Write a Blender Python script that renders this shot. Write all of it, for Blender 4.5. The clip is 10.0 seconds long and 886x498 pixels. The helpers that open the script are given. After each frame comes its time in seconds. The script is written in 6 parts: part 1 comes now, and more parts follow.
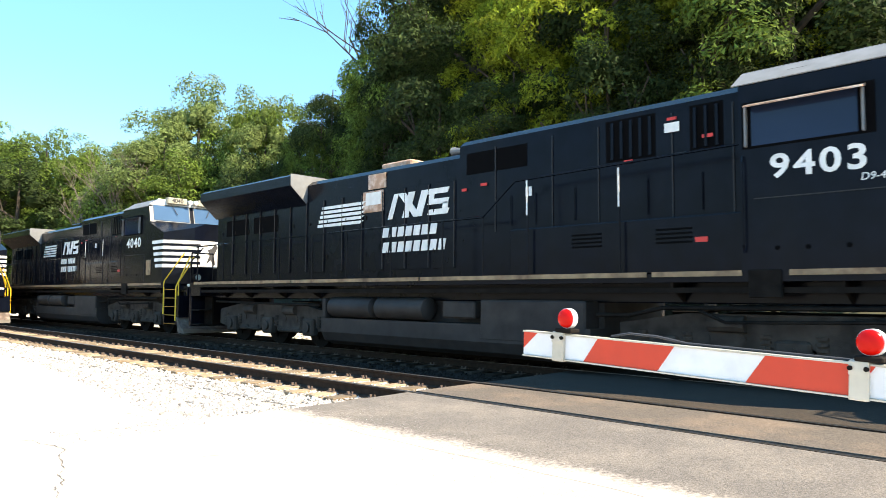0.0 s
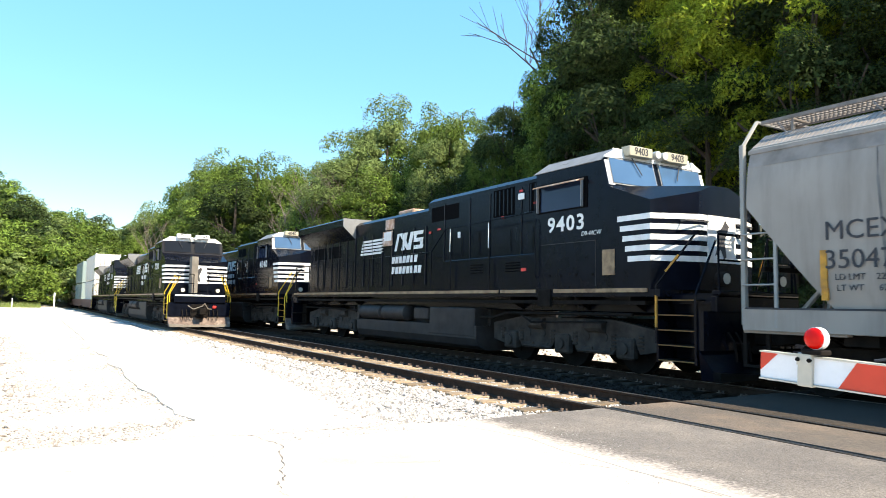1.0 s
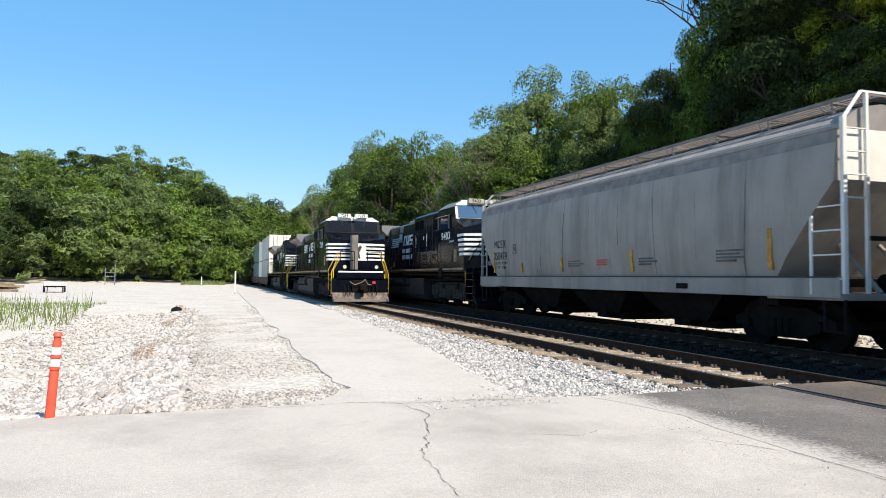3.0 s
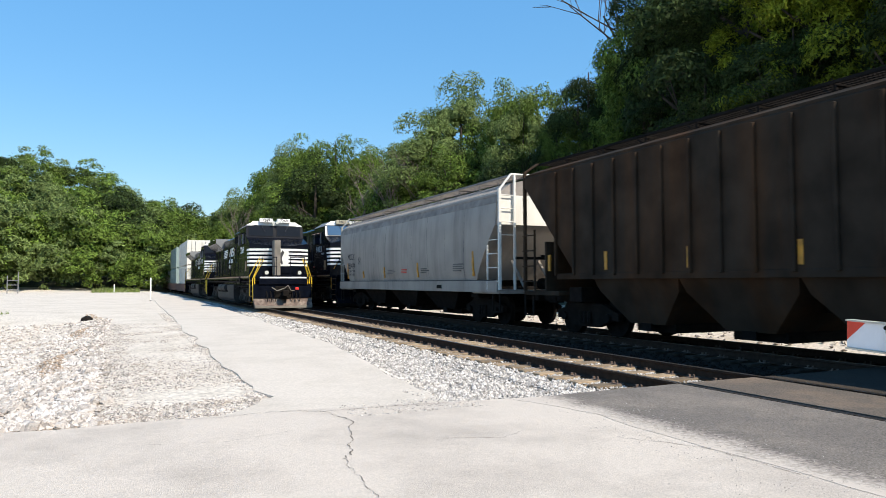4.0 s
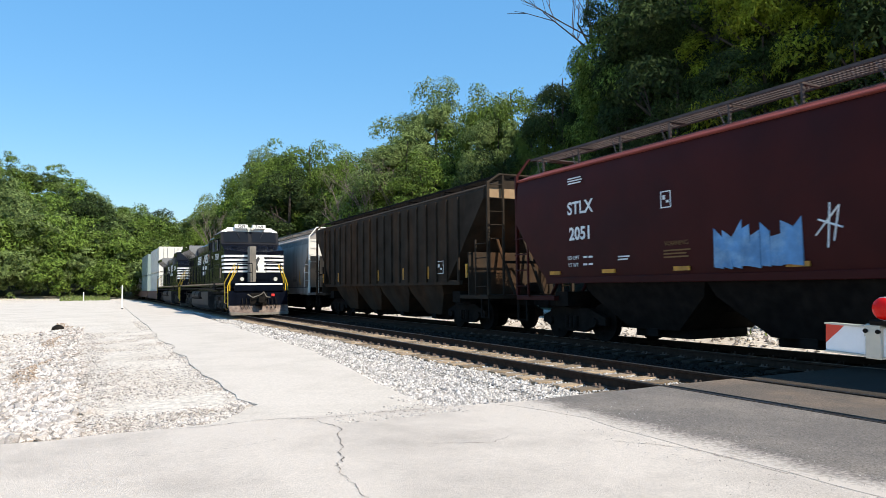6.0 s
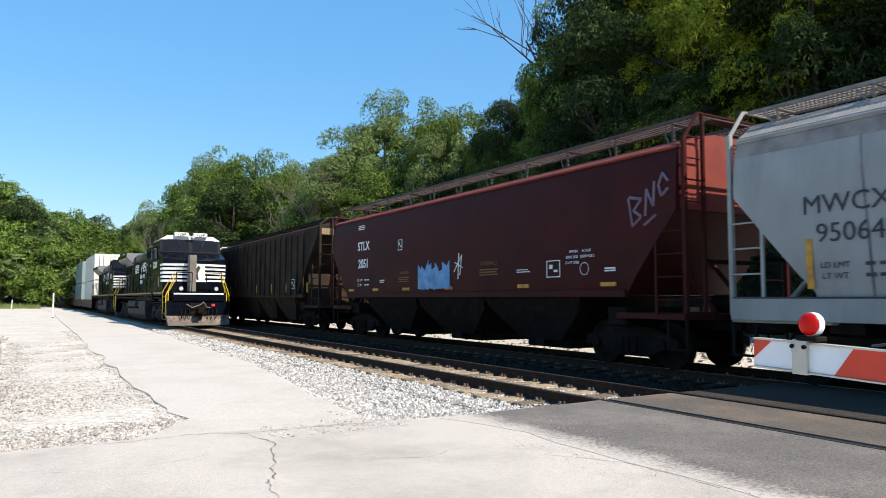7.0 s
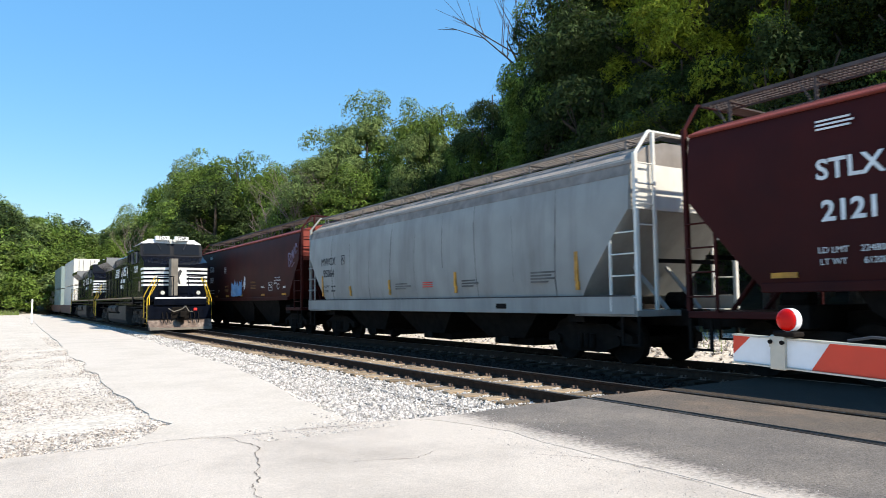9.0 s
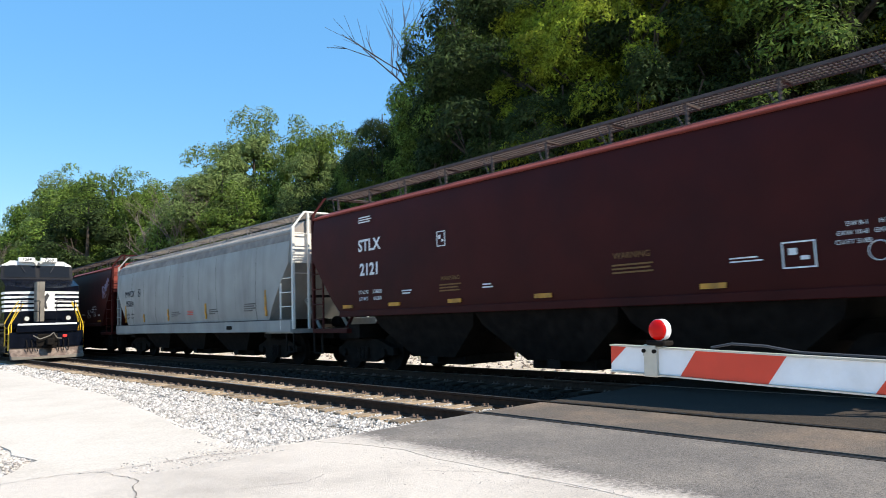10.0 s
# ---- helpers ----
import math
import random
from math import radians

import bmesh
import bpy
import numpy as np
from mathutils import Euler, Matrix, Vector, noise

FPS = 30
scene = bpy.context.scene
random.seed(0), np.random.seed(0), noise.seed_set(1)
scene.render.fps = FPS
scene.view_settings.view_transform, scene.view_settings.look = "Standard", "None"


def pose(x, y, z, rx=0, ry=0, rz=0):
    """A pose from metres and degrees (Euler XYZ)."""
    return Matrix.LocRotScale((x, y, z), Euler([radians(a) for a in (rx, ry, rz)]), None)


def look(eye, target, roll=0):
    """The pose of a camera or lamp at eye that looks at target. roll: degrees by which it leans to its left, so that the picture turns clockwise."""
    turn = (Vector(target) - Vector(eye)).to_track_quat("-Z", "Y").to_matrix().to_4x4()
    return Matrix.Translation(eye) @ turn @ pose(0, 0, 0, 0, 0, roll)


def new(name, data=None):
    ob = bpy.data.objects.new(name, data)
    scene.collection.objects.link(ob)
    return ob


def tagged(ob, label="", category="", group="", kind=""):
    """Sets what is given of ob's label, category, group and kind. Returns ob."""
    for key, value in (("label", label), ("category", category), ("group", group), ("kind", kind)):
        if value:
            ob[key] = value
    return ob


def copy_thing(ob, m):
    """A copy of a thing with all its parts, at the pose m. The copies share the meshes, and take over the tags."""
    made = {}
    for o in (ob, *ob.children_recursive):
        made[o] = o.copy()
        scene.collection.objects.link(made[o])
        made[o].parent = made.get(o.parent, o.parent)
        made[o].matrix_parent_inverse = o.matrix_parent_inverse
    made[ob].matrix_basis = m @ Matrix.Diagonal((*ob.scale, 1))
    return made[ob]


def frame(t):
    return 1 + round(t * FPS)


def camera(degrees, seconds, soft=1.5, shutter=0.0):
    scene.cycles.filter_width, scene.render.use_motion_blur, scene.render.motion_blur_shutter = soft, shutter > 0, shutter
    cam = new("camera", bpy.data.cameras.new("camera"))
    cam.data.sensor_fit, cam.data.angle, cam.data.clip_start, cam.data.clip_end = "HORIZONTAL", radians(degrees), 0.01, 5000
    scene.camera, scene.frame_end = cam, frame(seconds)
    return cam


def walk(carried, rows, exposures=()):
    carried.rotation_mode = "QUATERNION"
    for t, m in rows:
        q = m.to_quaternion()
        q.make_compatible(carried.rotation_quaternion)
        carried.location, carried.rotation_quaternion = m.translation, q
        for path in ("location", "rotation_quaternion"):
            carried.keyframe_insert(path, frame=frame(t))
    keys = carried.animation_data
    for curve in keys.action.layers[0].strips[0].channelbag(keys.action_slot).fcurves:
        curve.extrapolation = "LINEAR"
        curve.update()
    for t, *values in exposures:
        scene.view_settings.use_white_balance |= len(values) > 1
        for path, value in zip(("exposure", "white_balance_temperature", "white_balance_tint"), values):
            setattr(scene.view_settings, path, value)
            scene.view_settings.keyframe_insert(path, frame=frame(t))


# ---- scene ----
# a level crossing: camera stands by the road; tracks run along +y, the far side of the line is +x; rail tops at z = 0
cam = camera(64.9, 10.0, soft=0.55, shutter=0.12)
walk(cam, [
    (0.0, pose(-0.027, -0.174, 1.343, 93.89, -0.34, -45.82)),
    (0.5, pose(0.031, -0.065, 1.355, 93.51, 0.30, -38.88)),
    (1.0, pose(-0.086, -0.009, 1.354, 94.56, -1.05, -31.14)),
    (1.5, pose(-0.124, 0.013, 1.360, 94.19, -1.06, -25.83)),
    (2.0, pose(-0.095, 0.052, 1.335, 92.63, -0.51, -21.65)),
    (2.2, pose(-0.059, 0.088, 1.328, 92.48, -1.33, -21.86)),
    (2.75, pose(0.03, 0.03, 1.325, 92.3, -0.8, -19.2)),
    (3.3, pose(0.100, -0.038, 1.322, 92.91, -0.32, -18.31)),
    (3.5, pose(0.107, -0.055, 1.322, 93.88, -0.45, -19.29)),
    (4.0, pose(0.067, -0.052, 1.341, 92.71, 0.09, -24.62)),
    (4.5, pose(0.033, -0.025, 1.328, 92.21, 1.68, -26.30)),
    (5.0, pose(-0.054, -0.002, 1.335, 92.23, 1.24, -27.01)),
    (5.2, pose(-0.077, -0.031, 1.334, 92.76, 0.74, -26.20)),
    (6.3, pose(-0.014, 0.021, 1.349, 93.40, 0.19, -27.48)),
    (6.5, pose(0.026, 0.061, 1.339, 93.59, -0.08, -28.97)),
    (7.0, pose(0.037, 0.042, 1.336, 94.16, -0.21, -31.07)),
    (7.5, pose(0.038, 0.039, 1.337, 93.63, 0.39, -31.79)),
    (8.0, pose(-0.007, 0.028, 1.348, 94.36, 0.41, -28.46)),
    (8.5, pose(-0.007, 0.028, 1.334, 94.27, 0.13, -27.52)),
    (9.0, pose(0.042, 0.035, 1.338, 94.19, 0.59, -32.37)),
    (9.5, pose(0.040, 0.036, 1.338, 94.26, 0.68, -36.54)),
    (10.0, pose(0.031, 0.011, 1.333, 95.52, 1.87, -41.22)),
], exposures=[(0.0, 1.50, 7700, 10), (0.5, 1.44, 7600, 10), (1.0, 1.28, 7300, 10), (1.5, 1.08, 7150, 10), (2.0, 0.78, 6900, 10),
              (2.6, 0.55, 6650, 10), (3.3, 0.42, 6600, 10), (5.0, 0.42, 6600, 10), (6.5, 0.47, 6600, 10), (8.0, 0.52, 6600, 10),
              (9.0, 0.56, 6600, 10), (10.0, 0.62, 6600, 10)])

# ---- light: high summer sun from beyond the tracks and behind the camera ----
SUN = Vector((0.31, -0.74, 0.82)).normalized()
world = bpy.data.worlds.new("sky")
scene.world = world
world.use_nodes = True
wn = world.node_tree
sky = wn.nodes.new("ShaderNodeTexSky")
sky.sky_type = "NISHITA"
sky.sun_disc = False
sky.sun_elevation = math.asin(SUN.z)
sky.sun_rotation = math.atan2(SUN.x, SUN.y)
sky.air_density, sky.dust_density, sky.ozone_density = 1.5, 0.15, 4.0
tone = wn.nodes.new("ShaderNodeHueSaturation")
tone.inputs["Saturation"].default_value = 1.3
wn.links.new(sky.outputs[0], tone.inputs["Color"])
even = wn.nodes.new("ShaderNodeMix")          # thin summer haze evens the sky out
even.data_type = "RGBA"
even.inputs["Factor"].default_value = 0.5
even.inputs["B"].default_value = (1.12, 3.15, 6.2, 1)
wn.links.new(tone.outputs[0], even.inputs["A"])
wn.links.new(even.outputs["Result"], wn.nodes["Background"].inputs[0])
wn.nodes["Background"].inputs[1].default_value = 0.122
sun_data = bpy.data.lights.new("sun", "SUN")
sun_data.energy, sun_data.angle, sun_data.color = 5.0, radians(0.53), (1.0, 0.92, 0.79)
sun = new("sun", sun_data)
sun.matrix_world = look(SUN * 100, (0, 0, 0))


# ---- materials ----
def mat(name, color, rough=0.7, metal=0.0, var=0.25, scale=6.0, bump=0.0, bscale=40.0, dirt=None, dirt_amt=0.0,
        dirt_scale=1.2, streak=False, rnd=0.0, island=0.0, trans=0.0, coat=0.0, spec=0.5):
    """Noise-varied surface; dirt is a second colour in patches (drawn out downwards where streak)."""
    m = bpy.data.materials.new(name)
    m.use_nodes = True
    nt = m.node_tree
    b = nt.nodes["Principled BSDF"]
    L = nt.links.new
    co = nt.nodes.new("ShaderNodeTexCoord")
    n1 = nt.nodes.new("ShaderNodeTexNoise")
    n1.inputs["Scale"].default_value = scale
    n1.inputs["Detail"].default_value = 6
    L(co.outputs["Object"], n1.inputs["Vector"])
    ramp = nt.nodes.new("ShaderNodeMapRange")
    ramp.inputs[1].default_value, ramp.inputs[2].default_value = 0.3, 0.7
    ramp.inputs[3].default_value, ramp.inputs[4].default_value = 1 - var, 1 + var
    L(n1.outputs[0], ramp.inputs[0])
    val = ramp.outputs[0]
    for src, amt in (("rnd", rnd), ("island", island)):
        if amt:
            if src == "rnd":
                out = nt.nodes.new("ShaderNodeObjectInfo").outputs["Random"]
            else:
                out = nt.nodes.new("ShaderNodeNewGeometry").outputs["Random Per Island"]
            r2 = nt.nodes.new("ShaderNodeMapRange")
            r2.inputs[3].default_value, r2.inputs[4].default_value = 1 - amt, 1 + amt
            L(out, r2.inputs[0])
            mu = nt.nodes.new("ShaderNodeMath")
            mu.operation = "MULTIPLY"
            L(val, mu.inputs[0])
            L(r2.outputs[0], mu.inputs[1])
            val = mu.outputs[0]
    mix = nt.nodes.new("ShaderNodeMix")
    mix.data_type = "RGBA"
    mix.inputs["A"].default_value = (*color, 1)
    mix.inputs["B"].default_value = (*(dirt or color), 1)
    mix.inputs["Factor"].default_value = 0
    if dirt:
        mp = nt.nodes.new("ShaderNodeMapping")
        mp.inputs["Scale"].default_value = (1, 1, 0.12) if streak else (1, 1, 1)
        L(co.outputs["Object"], mp.inputs[0])
        n2 = nt.nodes.new("ShaderNodeTexNoise")
        n2.inputs["Scale"].default_value = dirt_scale
        n2.inputs["Detail"].default_value = 8
        n2.inputs["Roughness"].default_value = 0.65
        L(mp.outputs[0], n2.inputs["Vector"])
        r3 = nt.nodes.new("ShaderNodeMapRange")
        r3.inputs[1].default_value, r3.inputs[2].default_value = 0.45, 0.75
        r3.inputs[4].default_value = dirt_amt
        L(n2.outputs[0], r3.inputs[0])
        L(r3.outputs[0], mix.inputs["Factor"])
    hsv = nt.nodes.new("ShaderNodeHueSaturation")
    L(mix.outputs["Result"], hsv.inputs["Color"])
    L(val, hsv.inputs["Value"])
    L(hsv.outputs[0], b.inputs["Base Color"])
    b.inputs["Roughness"].default_value = rough
    b.inputs["Metallic"].default_value = metal
    b.inputs["Specular IOR Level"].default_value = spec
    if coat:
        b.inputs["Coat Weight"].default_value = coat
        b.inputs["Coat Roughness"].default_value = 0.15
    if bump:
        n3 = nt.nodes.new("ShaderNodeTexNoise")
        n3.inputs["Scale"].default_value = bscale
        n3.inputs["Detail"].default_value = 5
        L(co.outputs["Object"], n3.inputs["Vector"])
        bp = nt.nodes.new("ShaderNodeBump")
        bp.inputs["Strength"].default_value = bump
        bp.inputs["Distance"].default_value = 0.02
        L(n3.outputs[0], bp.inputs["Height"])
        L(bp.outputs[0], b.inputs["Normal"])
    if trans:
        t = nt.nodes.new("ShaderNodeBsdfTranslucent")
        L(hsv.outputs[0], t.inputs["Color"])
        mx = nt.nodes.new("ShaderNodeMixShader")
        mx.inputs[0].default_value = trans
        L(b.outputs[0], mx.inputs[1])
        L(t.outputs[0], mx.inputs[2])
        L(mx.outputs[0], nt.nodes["Material Output"].inputs["Surface"])
    return m


M_GROUND = mat("pale_gravel_ground", (0.58, 0.515, 0.44), 0.95, var=0.3, scale=14, bump=0.6, bscale=30, dirt=(0.40, 0.34, 0.27), dirt_amt=0.7, dirt_scale=0.5)
M_ROAD = mat("worn_asphalt", (0.56, 0.49, 0.42), 0.92, var=0.26, scale=120, bump=0.5, bscale=150, dirt=(0.32, 0.275, 0.235), dirt_amt=0.85, dirt_scale=0.55)
M_DARKROAD = mat("dark_asphalt", (0.125, 0.105, 0.088), 0.9, var=0.4, scale=50, bump=0.7, bscale=90, dirt=(0.25, 0.18, 0.13), dirt_amt=0.8, dirt_scale=0.9, spec=0.2)
# asphalt of the far panels, the train's shade put into its colour
M_SHADEROAD = mat("shade_dark_asphalt", (0.058, 0.050, 0.043), 0.9, var=0.4, scale=50, bump=0.7, bscale=90, dirt=(0.09, 0.066, 0.05), dirt_amt=0.7, dirt_scale=0.7, spec=0.04)
M_STRIP = mat("pale_path_paving", (0.56, 0.495, 0.425), 0.93, var=0.15, scale=45, bump=0.4, bscale=80, dirt=(0.44, 0.385, 0.32), dirt_amt=0.8, dirt_scale=0.7)
M_CRACK = mat("crack_dark", (0.13, 0.11, 0.095), 1.0, var=0.3)
# far-track stone, darkened to stand for the shade beside and under the train
M_SHADESTONE = mat("shade_dark_stone", (0.024, 0.020, 0.017), 0.95, var=0.35, scale=12, island=0.5, spec=0.1)
M_STONE = mat("ballast_stone", (0.42, 0.39, 0.36), 0.9, var=0.25, scale=12, island=0.5)
M_RIPRAP = mat("limestone", (0.385, 0.35, 0.32), 0.9, var=0.3, scale=5, bump=0.6, bscale=14, rnd=0.3, island=0.45, dirt=(0.23, 0.17, 0.12), dirt_amt=0.6)
M_SOIL = mat("reddish_soil", (0.35, 0.265, 0.195), 0.95, var=0.3, scale=6, island=0.3)
M_DARKBALLAST = mat("ballast_bed_stone", (0.30, 0.285, 0.265), 0.95, var=0.5, scale=26, bump=1.0, bscale=30)
M_TIE = mat("weathered_tie", (0.26, 0.19, 0.12), 0.9, var=0.4, scale=8, bump=0.8, bscale=25, rnd=0.4, dirt=(0.11, 0.08, 0.055), dirt_amt=0.8, dirt_scale=4)
# far-track ties with the passing train's shade put into the wood colour
M_SHADETIE = mat("shade_dark_tie", (0.045, 0.035, 0.027), 0.9, var=0.35, scale=8, bump=0.6, bscale=25, rnd=0.3, spec=0.08)
M_DOOR = mat("door_lining", (0.17, 0.15, 0.125), 0.7, var=0.2, scale=3)
M_RAIL = mat("rusty_rail", (0.045, 0.028, 0.020), 0.85, var=0.3, scale=10, bump=0.2, spec=0.1)
M_RAILTOP = mat("polished_rail_head", (0.33, 0.31, 0.30), 0.34, metal=1.0, var=0.1)
M_SPIKE = mat("spike_steel", (0.12, 0.08, 0.06), 0.7, var=0.2)
M_BLACK = mat("black_loco_paint", (0.0030, 0.0044, 0.0092), 0.22, var=0.3, scale=3, dirt=(0.009, 0.009, 0.0105), dirt_amt=0.5, dirt_scale=1.5, streak=True, bump=0.02, bscale=3, spec=0.11)
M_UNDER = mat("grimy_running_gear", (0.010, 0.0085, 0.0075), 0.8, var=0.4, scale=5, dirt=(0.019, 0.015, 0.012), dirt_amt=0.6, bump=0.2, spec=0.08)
M_TANK = mat("fuel_tank_grey", (0.030, 0.028, 0.028), 0.6, var=0.3, scale=3, dirt=(0.058, 0.048, 0.040), dirt_amt=0.5, spec=0.2)
M_DUSTY = mat("dusty_truck_frame", (0.040, 0.035, 0.031), 0.8, var=0.4, scale=4, dirt=(0.075, 0.062, 0.052), dirt_amt=0.6, bump=0.2, spec=0.15)
M_WHITE = mat("white_paint", (0.78, 0.78, 0.76), 0.5, var=0.08, scale=5, dirt=(0.45, 0.42, 0.38), dirt_amt=0.5, streak=True, dirt_scale=2)
M_CREAM = mat("sill_stripe", (0.30, 0.20, 0.11), 0.6, var=0.3, dirt=(0.085, 0.036, 0.018), dirt_amt=1.0, dirt_scale=2.6)
M_ROOF = mat("cab_roof_grey", (0.18, 0.185, 0.19), 0.6, var=0.15, scale=4, dirt=(0.12, 0.11, 0.10), dirt_amt=0.5)
M_YELLOW = mat("safety_yellow", (0.80, 0.52, 0.03), 0.5, var=0.1)
M_RED = mat("red_paint", (0.60, 0.03, 0.025), 0.5, var=0.12)
M_RUST = mat("bare_rust_primer", (0.45, 0.27, 0.18), 0.8, var=0.3, dirt=(0.6, 0.55, 0.5), dirt_amt=0.9, dirt_scale=3)
# near-black that puts the shade inside vents and holes into the colour
M_DARK = mat("vent_dark", (0.003, 0.003, 0.0035), 0.9, var=0.2, spec=0.05)
M_PLOW = mat("scuffed_plow", (0.11, 0.075, 0.06), 0.8, var=0.35, dirt=(0.34, 0.28, 0.23), dirt_amt=0.8, dirt_scale=2)
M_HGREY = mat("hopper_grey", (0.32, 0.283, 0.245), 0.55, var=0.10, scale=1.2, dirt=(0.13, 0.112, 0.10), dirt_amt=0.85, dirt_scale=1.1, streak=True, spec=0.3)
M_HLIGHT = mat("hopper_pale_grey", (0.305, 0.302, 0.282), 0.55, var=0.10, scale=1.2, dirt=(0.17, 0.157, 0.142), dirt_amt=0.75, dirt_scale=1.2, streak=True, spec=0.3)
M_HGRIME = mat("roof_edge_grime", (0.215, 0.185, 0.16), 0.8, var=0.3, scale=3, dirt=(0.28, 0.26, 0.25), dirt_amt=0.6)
M_HROOF = mat("hopper_roof", (0.25, 0.225, 0.205), 0.5, var=0.2, scale=3, dirt=(0.18, 0.155, 0.135), dirt_amt=0.7)
M_SEAM = mat("seam_stain", (0.135, 0.13, 0.122), 0.8, var=0.5, scale=2)
M_HBROWN = mat("hopper_brown", (0.035, 0.027, 0.020), 0.85, var=0.35, scale=1.5, dirt=(0.080, 0.034, 0.012), dirt_amt=0.75, dirt_scale=0.9, streak=True, spec=0.08)
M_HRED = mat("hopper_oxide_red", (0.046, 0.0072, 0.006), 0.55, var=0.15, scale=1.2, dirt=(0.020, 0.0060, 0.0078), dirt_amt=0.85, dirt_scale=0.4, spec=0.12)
# the same oxide red, lightened to put sunlight into ends, chord and roof
M_HRED_LIT = mat("hopper_red_sunlit", (0.22, 0.045, 0.032), 0.6, var=0.12, scale=2, dirt=(0.11, 0.026, 0.02), dirt_amt=0.6, spec=0.25)
M_GRATE = mat("galvanised_grating", (0.17, 0.15, 0.135), 0.6, var=0.25, scale=5)
M_INK = mat("stencil_black", (0.035, 0.035, 0.04), 0.7, var=0.2)
M_TAG = mat("reflective_yellow", (0.55, 0.25, 0.02), 0.5, var=0.3, dirt=(0.18, 0.10, 0.04), dirt_amt=0.7, dirt_scale=5)
M_CONT_W = mat("container_white", (0.64, 0.62, 0.56), 0.5, var=0.06, dirt=(0.45, 0.42, 0.37), dirt_amt=0.4, streak=True)
M_CONT_G = mat("container_green_grey", (0.20, 0.26, 0.25), 0.5, var=0.1)
M_WELL = mat("well_car_brown", (0.13, 0.06, 0.04), 0.8, var=0.25)
M_GATEW = mat("gate_white", (0.75, 0.76, 0.78), 0.45, var=0.06, scale=8, dirt=(0.5, 0.48, 0.44), dirt_amt=0.4, dirt_scale=5)
M_GATER = mat("gate_red", (0.60, 0.042, 0.015), 0.45, var=0.08, scale=8)
M_BRACKET = mat("aluminium_bracket", (0.52, 0.49, 0.42), 0.5, metal=0.4, var=0.15, scale=9)
M_ORANGE = mat("delineator_orange", (0.74, 0.085, 0.040), 0.55, var=0.1, dirt=(0.4, 0.12, 0.08), dirt_amt=0.6, dirt_scale=5)
M_BARK = mat("bark", (0.055, 0.043, 0.033), 0.95, var=0.35, scale=6, bump=0.8, bscale=12)
M_DEADWOOD = mat("bare_dead_wood", (0.15, 0.12, 0.10), 0.95, var=0.3, scale=5)
M_LEAF = mat("leaf_green", (0.110, 0.165, 0.030), 0.7, var=0.45, scale=0.2, island=0.6, trans=0.26, spec=0.12)
M_LEAF_Y = mat("leaf_yellow_green", (0.25, 0.30, 0.032), 0.7, var=0.45, scale=0.35, island=0.55, trans=0.52, spec=0.12)
# leaf green darkened so that its colour carries the wood's deep shade
M_LEAF_D = mat("leaf_shade_dark", (0.038, 0.058, 0.018), 0.7, var=0.5, scale=0.22, island=0.6, trans=0.32, spec=0.1)
M_LEAF_P = mat("leaf_pale_green", (0.15, 0.20, 0.065), 0.7, var=0.35, scale=0.22, island=0.45, trans=0.33, spec=0.12)
M_FLOOR = mat("woodland_floor", (0.05, 0.05, 0.025), 0.95, var=0.4, scale=1, bump=0.8, bscale=3)
# pale copy of the hopper grey that puts sunlight into end sheets and posts
M_HEND_LIT = mat("hopper_end_sunlit", (0.70, 0.68, 0.63), 0.6, var=0.08, scale=2, dirt=(0.4, 0.36, 0.3), dirt_amt=0.5, streak=True)
M_GRASS = mat("grass_blades", (0.16, 0.21, 0.05), 0.7, var=0.3, scale=0.5, island=0.4, trans=0.25)


def worn_edge_mat():
    """Dark patching asphalt that is worn down to the pale old road along its ragged rim."""
    m = mat("rim_of_dark_asphalt", (0.145, 0.126, 0.11), 0.92, var=0.5, scale=70, bump=0.6, bscale=110, dirt=(0.27, 0.23, 0.19), dirt_amt=0.7, dirt_scale=0.9)
    nt = m.node_tree
    L = nt.links.new
    co = nt.nodes.new("ShaderNodeTexCoord")
    sep = nt.nodes.new("ShaderNodeSeparateXYZ")
    L(co.outputs["Object"], sep.inputs[0])
    big, small = nt.nodes.new("ShaderNodeTexNoise"), nt.nodes.new("ShaderNodeTexNoise")
    big.inputs["Scale"].default_value, small.inputs["Scale"].default_value = 1.3, 26
    big.inputs["Detail"].default_value, small.inputs["Detail"].default_value = 5, 4
    total = sep.outputs["X"]
    for node, amount in ((big, 0.55), (small, 0.6)):
        L(co.outputs["Object"], node.inputs["Vector"])
        mul = nt.nodes.new("ShaderNodeMath")
        mul.operation = "MULTIPLY_ADD"
        mul.inputs[1].default_value = amount
        L(node.outputs[0], mul.inputs[0])
        L(total, mul.inputs[2])
        total = mul.outputs[0]
    edge = nt.nodes.new("ShaderNodeMapRange")
    edge.inputs[1].default_value, edge.inputs[2].default_value = 5.08, 5.42
    L(total, edge.inputs[0])
    mix = nt.nodes.new("ShaderNodeMix")
    mix.data_type = "RGBA"
    mix.inputs["A"].default_value = (0.54, 0.47, 0.405, 1)
    b = nt.nodes["Principled BSDF"]
    L(b.inputs["Base Color"].links[0].from_socket, mix.inputs["B"])
    L(edge.outputs[0], mix.inputs["Factor"])
    L(mix.outputs["Result"], b.inputs["Base Color"])
    return m


M_RIMROAD = worn_edge_mat()


def glass_mat(name, color, rough=0.05):
    m = mat(name, color, rough, var=0.1, scale=1)
    m.node_tree.nodes["Principled BSDF"].inputs["Specular IOR Level"].default_value = 0.6
    m.node_tree.nodes["Principled BSDF"].inputs["Coat Weight"].default_value = 0.25
    return m


